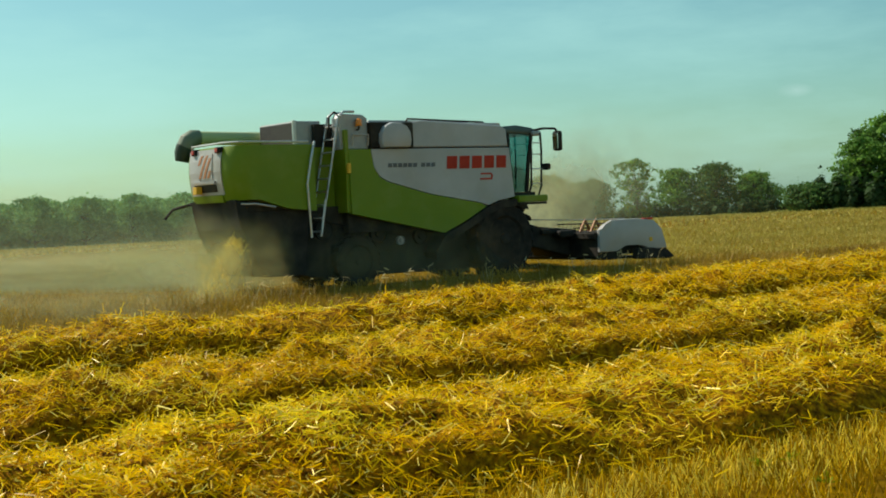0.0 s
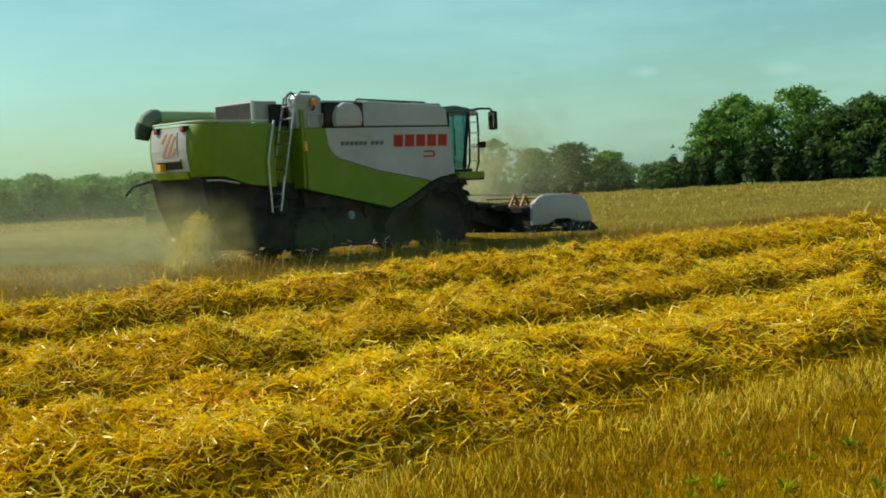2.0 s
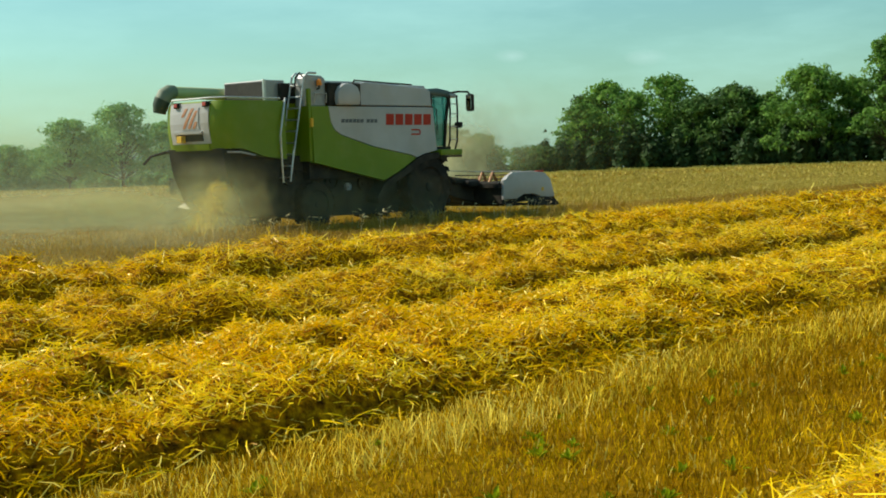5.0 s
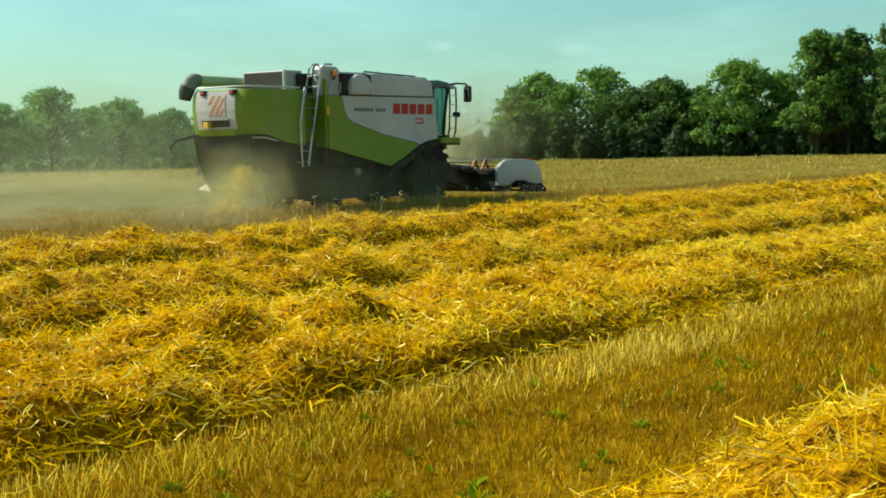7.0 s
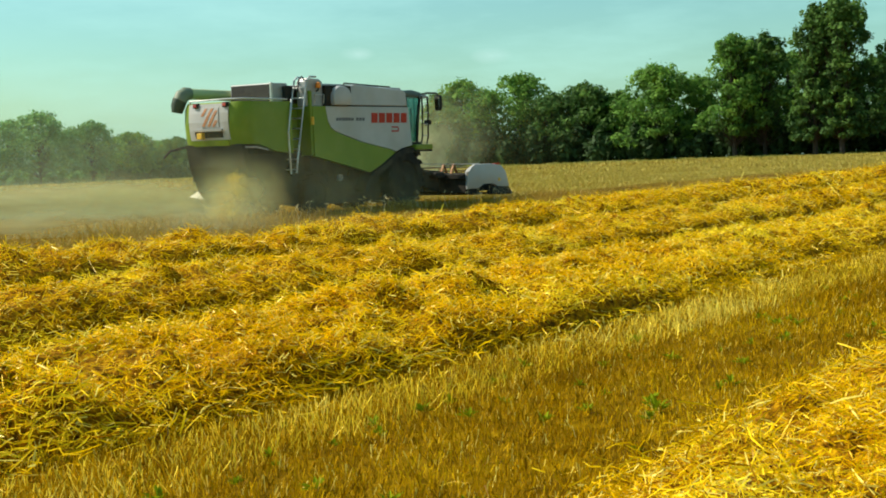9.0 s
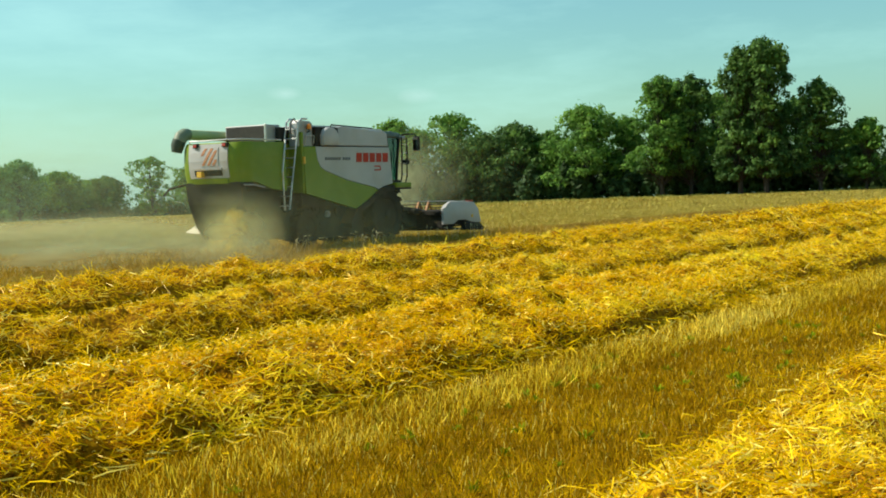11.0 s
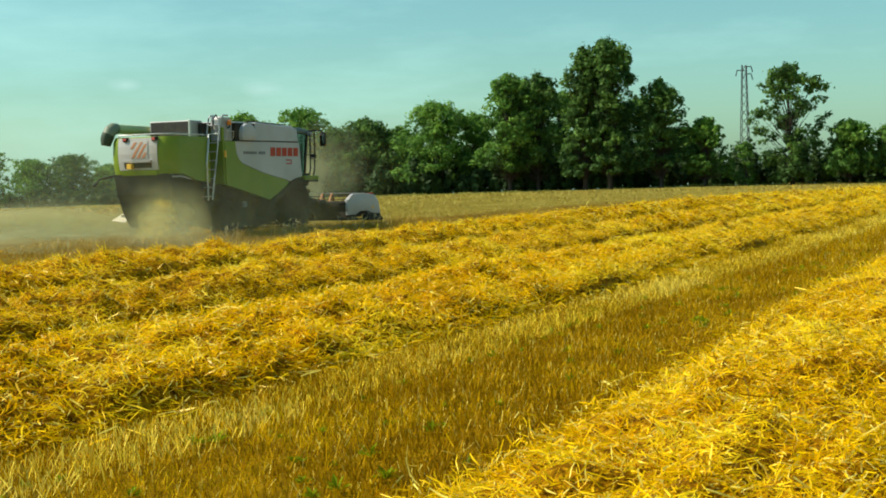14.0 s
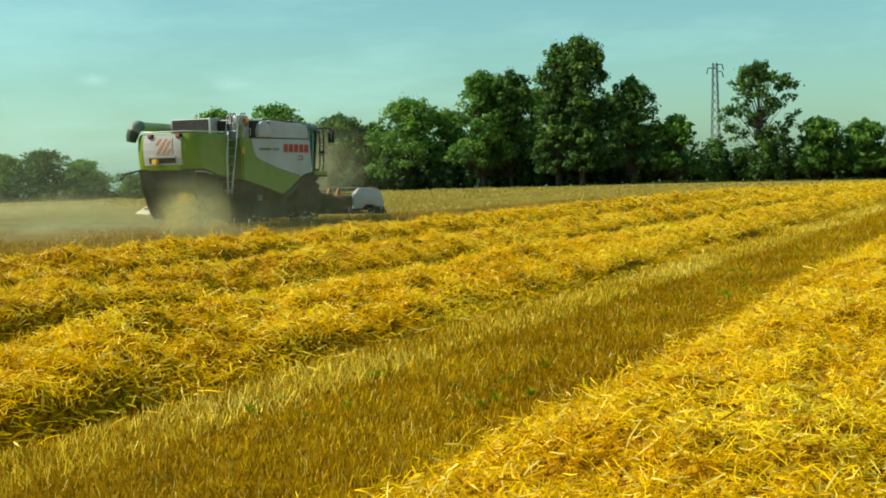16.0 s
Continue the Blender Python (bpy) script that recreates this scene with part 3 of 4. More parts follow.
gt.inputs["Color"].default_value = (0.30, 0.56, 0.56, 1)
gg.inputs["Roughness"].default_value = 0.03
gm.inputs["Fac"].default_value = 0.10
gl.new(gt.outputs[0], gm.inputs[1])
gl.new(gg.outputs[0], gm.inputs[2])
gl.new(gm.outputs[0], gn["Material Output"].inputs["Surface"])


def box(bm, x0, x1, y0, y1, z0, z1, bevel=0.02):
    m = Matrix.Translation(((x0 + x1) / 2, (y0 + y1) / 2, (z0 + z1) / 2)) @ Matrix.Diagonal((x1 - x0, y1 - y0, z1 - z0, 1))
    made = bmesh.ops.create_cube(bm, size=1, matrix=m)
    if bevel:
        es = list({e for v in made["verts"] for e in v.link_edges})
        bmesh.ops.bevel(bm, geom=es, offset=bevel, segments=2, affect="EDGES", profile=0.5)
    return bm


def prism(bm, outline, y0, y1, lean=0.0, bevel=0.0):
    """A plate: outline in (x, z), from y0 to y1; lean tips its top away from the flank."""
    a = [bm.verts.new((x, y0 + lean * (z - 2.7), z)) for x, z in outline]
    b = [bm.verts.new((x, y1 + lean * (z - 2.7), z)) for x, z in outline]
    n = len(outline)
    fs = [bm.faces.new(a), bm.faces.new(b[::-1])]
    for i in range(n):
        fs.append(bm.faces.new((a[i], b[i], b[(i + 1) % n], a[(i + 1) % n])))
    bmesh.ops.recalc_face_normals(bm, faces=fs)
    if bevel:
        bmesh.ops.bevel(bm, geom=list(set(fs[0].edges) | set(fs[1].edges)), offset=bevel, segments=2, affect="EDGES", profile=0.5)
    return bm


def tube(bm, points, r, sides=8):
    """A round bar along points, with mitred bends."""
    pts = [Vector(p) for p in points]
    rings = []
    for i, p in enumerate(pts):
        d = (pts[min(i + 1, len(pts) - 1)] - pts[max(i - 1, 0)]).normalized()
        t = d.to_track_quat("Z", "Y")
        rr = r[i] if isinstance(r, (list, tuple)) else r
        rings.append([bm.verts.new(p + t @ Vector((rr * math.cos(2 * math.pi * k / sides), rr * math.sin(2 * math.pi * k / sides), 0))) for k in range(sides)])
    for u, v in zip(rings, rings[1:]):
        # nearest start, so that the tube does not twist
        s = min(range(sides), key=lambda k: (v[k].co - u[0].co).length)
        for k in range(sides):
            bm.faces.new((u[k], u[(k + 1) % sides], v[(k + 1 + s) % sides], v[(k + s) % sides]))
    bm.faces.new(rings[0][::-1])
    bm.faces.new(rings[-1])
    bmesh.ops.recalc_face_normals(bm, faces=bm.faces)
    return bm


def lathe(bm, profile, centre, sides=32):
    """A body of revolution round the y axis; profile of (radius, y)."""
    rings = []
    for r, y in profile:
        rings.append([bm.verts.new((centre[0] + r * math.cos(2 * math.pi * k / sides), centre[1] + y, centre[2] + r * math.sin(2 * math.pi * k / sides))) for k in range(sides)])
    for u, v in zip(rings, rings[1:]):
        for k in range(sides):
            bm.faces.new((u[k], u[(k + 1) % sides], v[(k + 1) % sides], v[k]))
    for ring in (rings[0], rings[-1]):
        bm.faces.new(ring)
    bmesh.ops.recalc_face_normals(bm, faces=bm.faces)
    return bm


def smooth(ob, angle=35):
    """Smooth shading, with the sharp edges kept."""
    me = ob.data
    b = bmesh.new()
    b.from_mesh(me)
    for f in b.faces:
        f.smooth = True
    for e in b.edges:
        e.smooth = not (len(e.link_faces) == 2 and e.calc_face_angle(0) > radians(angle))
    b.to_mesh(me)
    b.free()
    return ob


def B():
    return bmesh.new()


C = new("combine_harvester")
tagged(C, "white and lime green combine harvester at work, dusty", "combine harvester")
MID = -0.3


# inner body, dark, that the panels hang on
part("frame_body", box(box(box(box(B(), -5.2, -3.66, -1.36, 0.78, 1.75, 3.0), -3.66, -2.75, -0.89, 0.78, 1.75, 3.0), -2.75, 1.7, -1.36, 0.78, 1.75, 3.0), -2.75, 1.68, -1.36, 0.78, 1.2, 1.75), BLACK, C)


def hood_x(y, z):
    """The rear hood's bowed back."""
    u = min(1.0, abs(y - MID) / 1.22)
    return -4.95 - 0.52 * (1 - u ** 4.5) ** 0.5 - 0.13 * math.sin(math.pi * min(1, max(0, (z - 1.9) / 1.5)))


def hood():
    bm = B()
    rows = []
    for j in range(9):
        f = j / 8
        ring = []
        ys = [MID + 1.22 * math.sin(math.pi / 2 * (i / 14 - 1)) for i in range(29)]
        pts = [(-3.62, -1.52), (-4.3, -1.52)] + [(None, y) for y in ys] + [(-4.3, 0.92), (-3.62, 0.92)]
        for x, y in pts:
            zt = 3.14 - 0.03 * (1 - f)
            zb = 1.73 + 0.16 * min(1, max(0, (-3.62 - (x if x is not None else -5.3)) / 1.6)) + (0.12 if x is None else 0)
            z = zb + (zt - zb) * f
            xx = hood_x(y, z) if x is None else x
            yy = MID + (y - MID) * (1 - 0.018 * f - (0.02 if f == 1 else 0))
            ring.append(bm.verts.new((xx + (0.03 if f == 1 else 0), yy, z)))
        rows.append(ring)
    for u, v in zip(rows, rows[1:]):
        for k in range(len(u) - 1):
            bm.faces.new((u[k], u[k + 1], v[k + 1], v[k]))
    bm.faces.new(rows[-1])
    bm.faces.new(rows[0][::-1])
    bmesh.ops.recalc_face_normals(bm, faces=bm.faces)
    return bm


smooth(part("rear_hood", hood(), GREEN, C, "lime green rounded rear hood"), 50)


def bowed(y0, y1, z0, z1, out, thick=0.02, n=10, slant=0.0):
    """A plate bent to the hood's back; slant shifts its top to the side."""
    bm = B()
    grid = []
    for j in range(5):
        z = z0 + (z1 - z0) * j / 4
        for depth in (out + thick, out - 0.05):
            grid.append([bm.verts.new((hood_x(y, z) - depth, y, z)) for y in [y0 + (y1 - y0) * i / n + slant * j / 4 for i in range(n + 1)]])
    outer, inner = grid[0::2], grid[1::2]
    for j in range(4):
        for i in range(n):
            bm.faces.new((outer[j][i], outer[j][i + 1], outer[j + 1][i + 1], outer[j + 1][i]))
    for j in (0, 4):
        for i in range(n):
            bm.faces.new((outer[j][i], outer[j][i + 1], inner[j][i + 1], inner[j][i]))
    for j in range(4):
        for i in (0, n):
            bm.faces.new((outer[j][i], outer[j + 1][i], inner[j + 1][i], inner[j][i]))
    bmesh.ops.recalc_face_normals(bm, faces=bm.faces)
    return bm


rear_panel = part("rear_panel", bowed(-1.02, 0.44, 2.14, 3.1, 0.0), WHITE, C, "white rear panel")
board = part("warning_board", bowed(-0.70, -0.04, 2.48, 3.0, 0.022, 0.012), WHITE, C, "white warning board with red-orange stripes")
for y, z0, z1, shift in ((-0.16, 2.78, 2.98, -0.14), (-0.19, 2.5, 2.98, -0.34), (-0.39, 2.5, 2.92, -0.29), (-0.57, 2.5, 2.66, -0.11)):
    part("stripe", bowed(y, y + 0.10, z0, z1, 0.035, 0.006, 3, shift), STRIPE_RED, board)
part("slot", bowed(-0.80, 0.22, 2.20, 2.36, 0.02, 0.008), BLACK, C, "black number plate recess")
part("lip", bowed(-0.82, 0.24, 2.375, 2.43, 0.02, 0.05), WHITE, C)
part("yellow_plate", box(B(), -5.735, -5.60, -0.16, 0.02, 2.17, 2.33, 0.01), YELLOW, C)
part("rear_valance", bowed(-0.95, 0.36, 1.98, 2.12, 0.01), GREEN, C)
for y in (-0.93, 0.14):
    lamp = part("rear_lamp", box(B(), hood_x(y, 3.06) - 0.08, hood_x(y, 3.06) + 0.05, y - 0.09, y + 0.09, 3.0, 3.13, 0.02), BLACK, C, "dark rear lamp")
    part("lens", box(B(), hood_x(y, 3.06) - 0.095, hood_x(y, 3.06) - 0.078, y - 0.06, y + 0.06, 3.025, 3.105, 0.005), RIM_RED, lamp)
smooth(part("top_rail", tube(B(), [(-5.45, 0.5, 3.1), (-5.5, 0.45, 3.2), (-5.5, -0.95, 3.21), (-5.3, -1.32, 3.21), (-3.7, -1.42, 3.2)], 0.022), ALUMINIUM, C, "bright rail round the hood's top"))
smooth(part("side_bar", tube(B(), [(-5.35, -1.3, 1.93), (-5.05, -1.5, 1.92), (-4.6, -1.5, 1.84)], 0.022), ALUMINIUM, C))

# cooling box with its dust screen
cool = part("engine_hood", box(B(), -3.72, -3.05, -0.88, 0.66, 3.08, 3.68, 0.03), GREY, C, "grey engine hood")
part("dust_screen", box(B(), -3.745, -3.70, -0.82, 0.60, 3.16, 3.64, 0.01), GRILLE, cool, "dark dust screen")
part("edge_strip", box(B(), -3.76, -3.68, -0.91, -0.85, 3.1, 3.69, 0.01), ALUMINIUM, cool)

# ladder bay
part("bay_wall", box(B(), -3.64, -2.76, -1.0, -0.9, 1.68, 3.1, 0.01), GREEN, C)
part("bay_top", box(B(), -3.3, -2.8, -1.02, -0.9, 3.1, 3.6, 0.01), BLACK, C)
part("bay_post", box(B(), -2.84, -2.74, -1.5, -0.9, 1.65, 3.45, 0.02), GREEN, C)
for y in (-1.54, -1.08):
    smooth(part("ladder_rail", tube(B(), [(-3.56, y, 1.18), (-3.40, y, 1.95), (-2.98, y, 3.74), (-2.86, y, 3.83), (-2.6, y, 3.83)], 0.028), ALUMINIUM, C))
for k in range(9):
    f = k / 8
    x, z = (-3.54 + 0.16 * f * 8 / 3, 1.28 + 0.28 * k) if k < 3 else (-3.40 + 0.42 * (1.28 + 0.28 * k - 1.95) / 1.79, 1.28 + 0.28 * k)
    part("rung", box(B(), x - 0.035, x + 0.035, -1.54, -1.08, z - 0.018, z + 0.018, 0.006), ALUMINIUM, C)
smooth(part("handrail", tube(B(), [(-3.6, -1.5, 3.2), (-3.72, -1.56, 2.9), (-3.86, -1.58, 2.3), (-3.80, -1.56, 1.16)], 0.026), ALUMINIUM, C, "bent aluminium handrail"))
smooth(part("handrail", tube(B(), [(-3.1, -1.3, 3.4), (-3.12, -1.36, 3.72), (-2.98, -1.36, 3.84), (-2.84, -1.36, 3.7)], 0.02), BLACK, C))

# flank panels
flank_green = [(-2.76, 3.02), (-2.76, 1.62), (-0.31, 1.10), (0.25, 1.32), (0.95, 1.66), (0.78, 1.74), (-0.66, 1.99), (-1.80, 2.30), (-2.0, 2.42), (-2.12, 2.62), (-2.18, 3.02)]
flank_white = [(-2.172, 3.02), (-2.112, 2.62), (-1.992, 2.428), (-1.795, 2.308), (-0.655, 1.998), (0.785, 1.748), (0.99, 1.68), (1.3, 1.78), (1.80, 1.86), (1.72, 3.02)]
part("side_panel", prism(B(), flank_green, -1.52, -1.38, 0.035, 0.012), GREEN, C, "lime green lower side panel")
white = part("side_panel", prism(B(), flank_white, -1.52, -1.38, 0.035, 0.012), WHITE, C, "white upper side panel")
left = [(-3.62, 3.02), (-3.62, 1.72), (-0.31, 1.10), (0.25, 1.32), (0.95, 1.66), (1.8, 1.86), (1.72, 3.02)]
part("side_panel", prism(B(), left, 0.78, 0.92, 0.0, 0.012), GREEN, C)
part("seam", prism(B(), [(-2.2, 3.022), (-2.2, 3.046), (1.7, 3.046), (1.7, 3.022)], -1.475, -1.3), BLACK, C)
upper = [(-1.06, 3.05), (1.71, 3.05), (1.69, 3.46), (1.55, 3.54), (-0.75, 3.66), (-1.0, 3.62), (-1.06, 3.5)]
part("tank_side", prism(B(), upper, -1.50, -1.3, 0.06, 0.03), WHITE, C, "white grain tank side")
part("tank_side", prism(B(), upper, 0.7, 0.88, -0.06, 0.03), WHITE, C)
part("grain_tank", box(B(), -2.1, 1.66, -1.3, 0.7, 2.95, 3.62, 0.04), GREY, C)
smooth(part("roof_rail", tube(B(), [(-1.0, -1.2, 3.64), (-0.95, -1.2, 3.71), (1.2, -1.2, 3.64), (1.3, -1.2, 3.57)], 0.022), BLACK, C))
part("tank_cover", box(B(), -1.9, 0.9, -1.05, 0.45, 3.6, 3.69, 0.03), GREY, C)

# round intake screen housing
screen = [(-1.93, 3.05), (-1.20, 3.05), (-1.16, 3.2), (-1.18, 3.38), (-1.27, 3.52), (-1.42, 3.585), (-1.68, 3.60), (-1.85, 3.52), (-1.95, 3.36), (-1.97, 3.18)]
smooth(part("intake_housing", prism(B(), screen, -1.66, -1.28, 0.0, 0.05), WHITE, C, "rounded white intake screen housing"), 40)
part("intake_gap", box(B(), -2.17, -1.03, -1.52, -1.2, 3.05, 3.61, 0.02), BLACK, C)
part("rear_tower", prism(B(), [(-2.9, 3.02), (-2.18, 3.02), (-2.18, 3.70), (-2.3, 3.78), (-2.82, 3.80), (-2.9, 3.7)], -1.42, -1.08, 0.0, 0.03), GREY, C, "grey block behind the tank")
part("tower_rail", tube(B(), [(-2.62, -1.47, 3.1), (-2.62, -1.5, 3.34), (-2.22, -1.5, 3.34), (-2.22, -1.47, 3.1)], 0.015), ALUMINIUM, C)
beacon = smooth(part("beacon", tube(B(), [(-2.46, -1.50, 3.53), (-2.46, -1.50, 3.58), (-2.46, -1.50, 3.66), (-2.46, -1.50, 3.69)], [0.07, 0.075, 0.065, 0.03], 12), ORANGE, C, "orange warning beacon"))
part("bracket", tube(B(), [(-2.46, -1.4, 3.44), (-2.46, -1.5, 3.46), (-2.46, -1.50, 3.54)], 0.025), BLACK, beacon)
part("tag", box(B(), -2.82, -2.74, -1.56, -1.5, 2.5, 2.72, 0.01), YELLOW, C)

# marks on the flank: plain shapes
for k in range(5):
    x = -0.14 + 0.36 * k
    part("red_mark", prism(B(), [(x - 0.01, 2.55), (x + 0.28, 2.55), (x + 0.31, 2.84), (x + 0.02, 2.84)], -1.529, -1.5, 0.035), RED, white)
for x0 in [-1.76 + 0.135 * k for k in range(6)] + [-0.86 + 0.14 * k for k in range(3)]:
    part("dark_mark", prism(B(), [(x0, 2.61), (x0 + 0.105, 2.61), (x0 + 0.12, 2.70), (x0 + 0.015, 2.70)], -1.529, -1.5, 0.035), MARK_GREY, white)
for o in ([(0.82, 2.40), (1.15, 2.40), (1.13, 2.44), (0.82, 2.44)], [(1.12, 2.31), (1.17, 2.33), (1.17, 2.40), (1.12, 2.42)], [(0.80, 2.28), (1.14, 2.28), (1.16, 2.32), (0.80, 2.32)]):
    part("red_mark", prism(B(), o, -1.529, -1.5, 0.035), RED, white)

# cab
CR, CL = -1.34, 0.74
cab_roof = [(1.68, 3.44), (1.70, 3.53), (2.1, 3.56), (2.55, 3.50), (2.84, 3.40), (2.86, 3.34), (2.55, 3.34), (1.72, 3.36)]
smooth(part("cab_roof", prism(B(), cab_roof, CR - 0.02, CL + 0.02, 0.0, 0.03), CAB_TEAL, C, "dark teal cab roof with overhang"), 30)
part("cab_floor", box(B(), 1.7, 2.62, CR, CL, 1.82, 1.96, 0.02), BLACK, C)
for y in (CR + 0.02, CL - 0.02):
    part("post", tube(B(), [(2.36, y, 1.95), (2.44, y, 2.6), (2.58, y, 3.36)], 0.045, 6), BLACK, C)
    part("post", tube(B(), [(1.82, y, 1.95), (1.80, y, 3.38)], 0.075, 6), BLACK, C)
for y0 in (CR + 0.03, CL - 0.04):
    pane = part("window_pane", prism(B(), [(1.82, 1.97), (2.34, 1.97), (2.43, 2.6), (2.56, 3.35), (1.80, 3.35)], y0, y0 + 0.01), GLASS, C, "tinted cab glass")
    pane.visible_shadow = False
wind = B()
pts = [(2.40, 1.97), (2.50, 2.6), (2.64, 3.34)]
grid = [[wind.verts.new((x + 0.10 * math.cos(math.pi * (i / 8 - 0.5)), CR + 0.04 + (CL - CR - 0.08) * i / 8, z)) for i in range(9)] for x, z in pts]
for u, v in zip(grid, grid[1:]):
    for i in range(8):
        wind.faces.new((u[i], u[i + 1], v[i + 1], v[i]))
ws = part("windscreen", wind, GLASS, C, "bowed tinted windscreen")
ws.visible_shadow = False
part("cab_back", box(B(), 1.68, 1.73, CR, CL, 1.9, 3.4, 0.01), BLACK, C)
seat = part("seat", box(box(B(), 1.85, 2.15, -0.55, -0.05, 2.0, 2.4, 0.05), 1.8, 1.92, -0.55, -0.05, 2.4, 2.95, 0.05), SEAT, C)
smooth(part("steering_column", tube(B(), [(2.42, MID, 1.95), (2.3, MID, 2.6)], 0.04), SEAT, C))
smooth(part("door_grab", tube(B(), [(2.02, CR - 0.02, 2.3), (1.99, CR - 0.06, 2.5), (1.99, CR - 0.06, 2.85), (2.04, CR - 0.02, 2.98)], 0.015), BLACK, C))
# access rails, mirrors, platform
for x, y in ((2.30, -1.60), (2.64, -1.57)):
    smooth(part("access_rail", tube(B(), [(x - 0.12, y, 1.86), (x - 0.02, y, 2.1), (x + 0.02, y, 2.9), (x, y, 3.36)], 0.027), BLACK, C))
for z in (2.15, 2.5, 2.85, 3.12):
    smooth(part("rail_bar", tube(B(), [(2.30, -1.60, z), (2.65, -1.57, z)], 0.013), ALUMINIUM, C))
smooth(part("mirror_arm", tube(B(), [(2.55, -1.32, 3.42), (2.8, -1.5, 3.47), (3.08, -1.6, 3.46), (3.14, -1.63, 3.38)], 0.03), BLACK, C))
mir = smooth(part("mirror", box(B(), 3.06, 3.2, -1.76, -1.52, 2.92, 3.40, 0.05), BLACK, C, "black wing mirror"))
part("mirror_face", box(B(), 3.05, 3.062, -1.73, -1.55, 2.97, 3.35, 0), MIRROR, mir)
small = smooth(part("mirror", box(B(), 3.0, 3.14, -1.36, -1.14, 2.48, 2.64, 0.04), BLACK, C, "small black round mirror"))
part("mirror_stay", tube(B(), [(2.72, -1.5, 2.5), (3.04, -1.28, 2.54)], 0.012), BLACK, small)
smooth(part("work_lamp", box(B(), 2.52, 2.8, -1.45, -1.2, 3.30, 3.42, 0.05), GREY, C))
part("platform", box(B(), 1.84, 2.74, -1.66, -1.22, 1.72, 1.88, 0.03), GREEN, C, "lime green step platform")
part("platform_edge", box(B(), 1.84, 2.70, -1.67, -1.23, 1.66, 1.716, 0.01), BLACK, C)


def wheel(x, y, z, r, width, lugs, name):
    w = smooth(part(name, lathe(B(), [(r * 0.56, width * 0.42), (r * 0.62, width * 0.5), (r * 0.9, width * 0.5), (r * 0.97, width * 0.4), (r * 0.97, -width * 0.4), (r * 0.9, -width * 0.5), (r * 0.62, -width * 0.5), (r * 0.56, -width * 0.42)], (x, y, z)), RUBBER, C, "dusty black tractor tyre"))
    bm = B()
    for k in range(lugs):
        for s in (-1, 1):
            a = 2 * math.pi * (k + (0.5 if s > 0 else 0)) / lugs
            ca, sa = math.cos(a), math.sin(a)
            for dy0, dy1, da in ((0.02, 0.5, 0.16),):
                v = []
                for rr in (r * 0.95, r * 1.03):
                    for dy, tt in ((dy0, 0.0), (dy1, -da)):
                        for ww in (-0.035, 0.035):
                            t = a + tt + ww / r * 1.6
                            v.append(bm.verts.new((x + rr * math.cos(t), y + s * dy * width, z + rr * math.sin(t))))
                for f in ((0, 1, 3, 2), (4, 6, 7, 5), (0, 4, 5, 1), (2, 3, 7, 6), (0, 2, 6, 4), (1, 5, 7, 3)):
                    bm.faces.new([v[i] for i in f])
    bmesh.ops.recalc_face_normals(bm, faces=bm.faces)
    part("tread", bm, RUBBER, w)
    smooth(part("rim", lathe(B(), [(r * 0.15, -width * 0.38), (r * 0.3, -width * 0.36), (r * 0.34, -width * 0.2), (r * 0.5, -width * 0.22), (r * 0.55, -width * 0.38), (r * 0.55, width * 0.4), (r * 0.2, width * 0.3)], (x, y, z), 28), RIM_RED, w, "dull red wheel rim"))
    smooth(part("hub", lathe(B(), [(r * 0.10, -width * 0.5), (r * 0.15, -width * 0.46), (r * 0.16, -width * 0.2), (r * 0.1, width * 0.2)], (x, y, z), 16), BLACK, w))
    return w


wheel(1.47, -1.26, 0.88, 0.88, 0.62, 18, "front_wheel")
wheel(1.47, 0.66, 0.88, 0.88, 0.62, 18, "front_wheel")
wheel(-2.55, -1.22, 0.58, 0.58, 0.42, 16, "rear_wheel")
wheel(-2.55, 0.62, 0.58, 0.58, 0.42, 16, "rear_wheel")
part("axle", tube(B(), [(1.47, -1.0, 0.9), (1.47, 0.4, 0.9)], 0.16), BLACK, C)
part("axle", tube(B(), [(-2.55, -1.05, 0.62), (-2.55, 0.45, 0.62)], 0.11), BLACK, C)
# wheel guard, a dark belt sweeping up over the front wheel
gb = B()
gp = [(-0.62, 0.62), (-0.28, 1.03), (0.28, 1.26), (0.95, 1.60), (1.35, 1.73), (1.8, 1.76), (2.12, 1.66)]
top = [[gb.verts.new((x + dx, y, z + dz)) for x, z in gp] for y, dx, dz in ((-1.6, 0, 0.04), (-0.95, 0, 0.04), (-0.95, 0.05, -0.06), (-1.6, 0.05, -0.12))]
for u, v in zip(top, top[1:] + top[:1]):
    for i in range(len(gp) - 1):
        gb.faces.new((u[i], u[i + 1], v[i + 1], v[i]))
gb.faces.new([t[0] for t in top])
gb.faces.new([t[-1] for t in top])
bmesh.ops.recalc_face_normals(gb, faces=gb.faces)
smooth(part("wheel_guard", gb, BLACK, C, "black wheel guard"), 30)
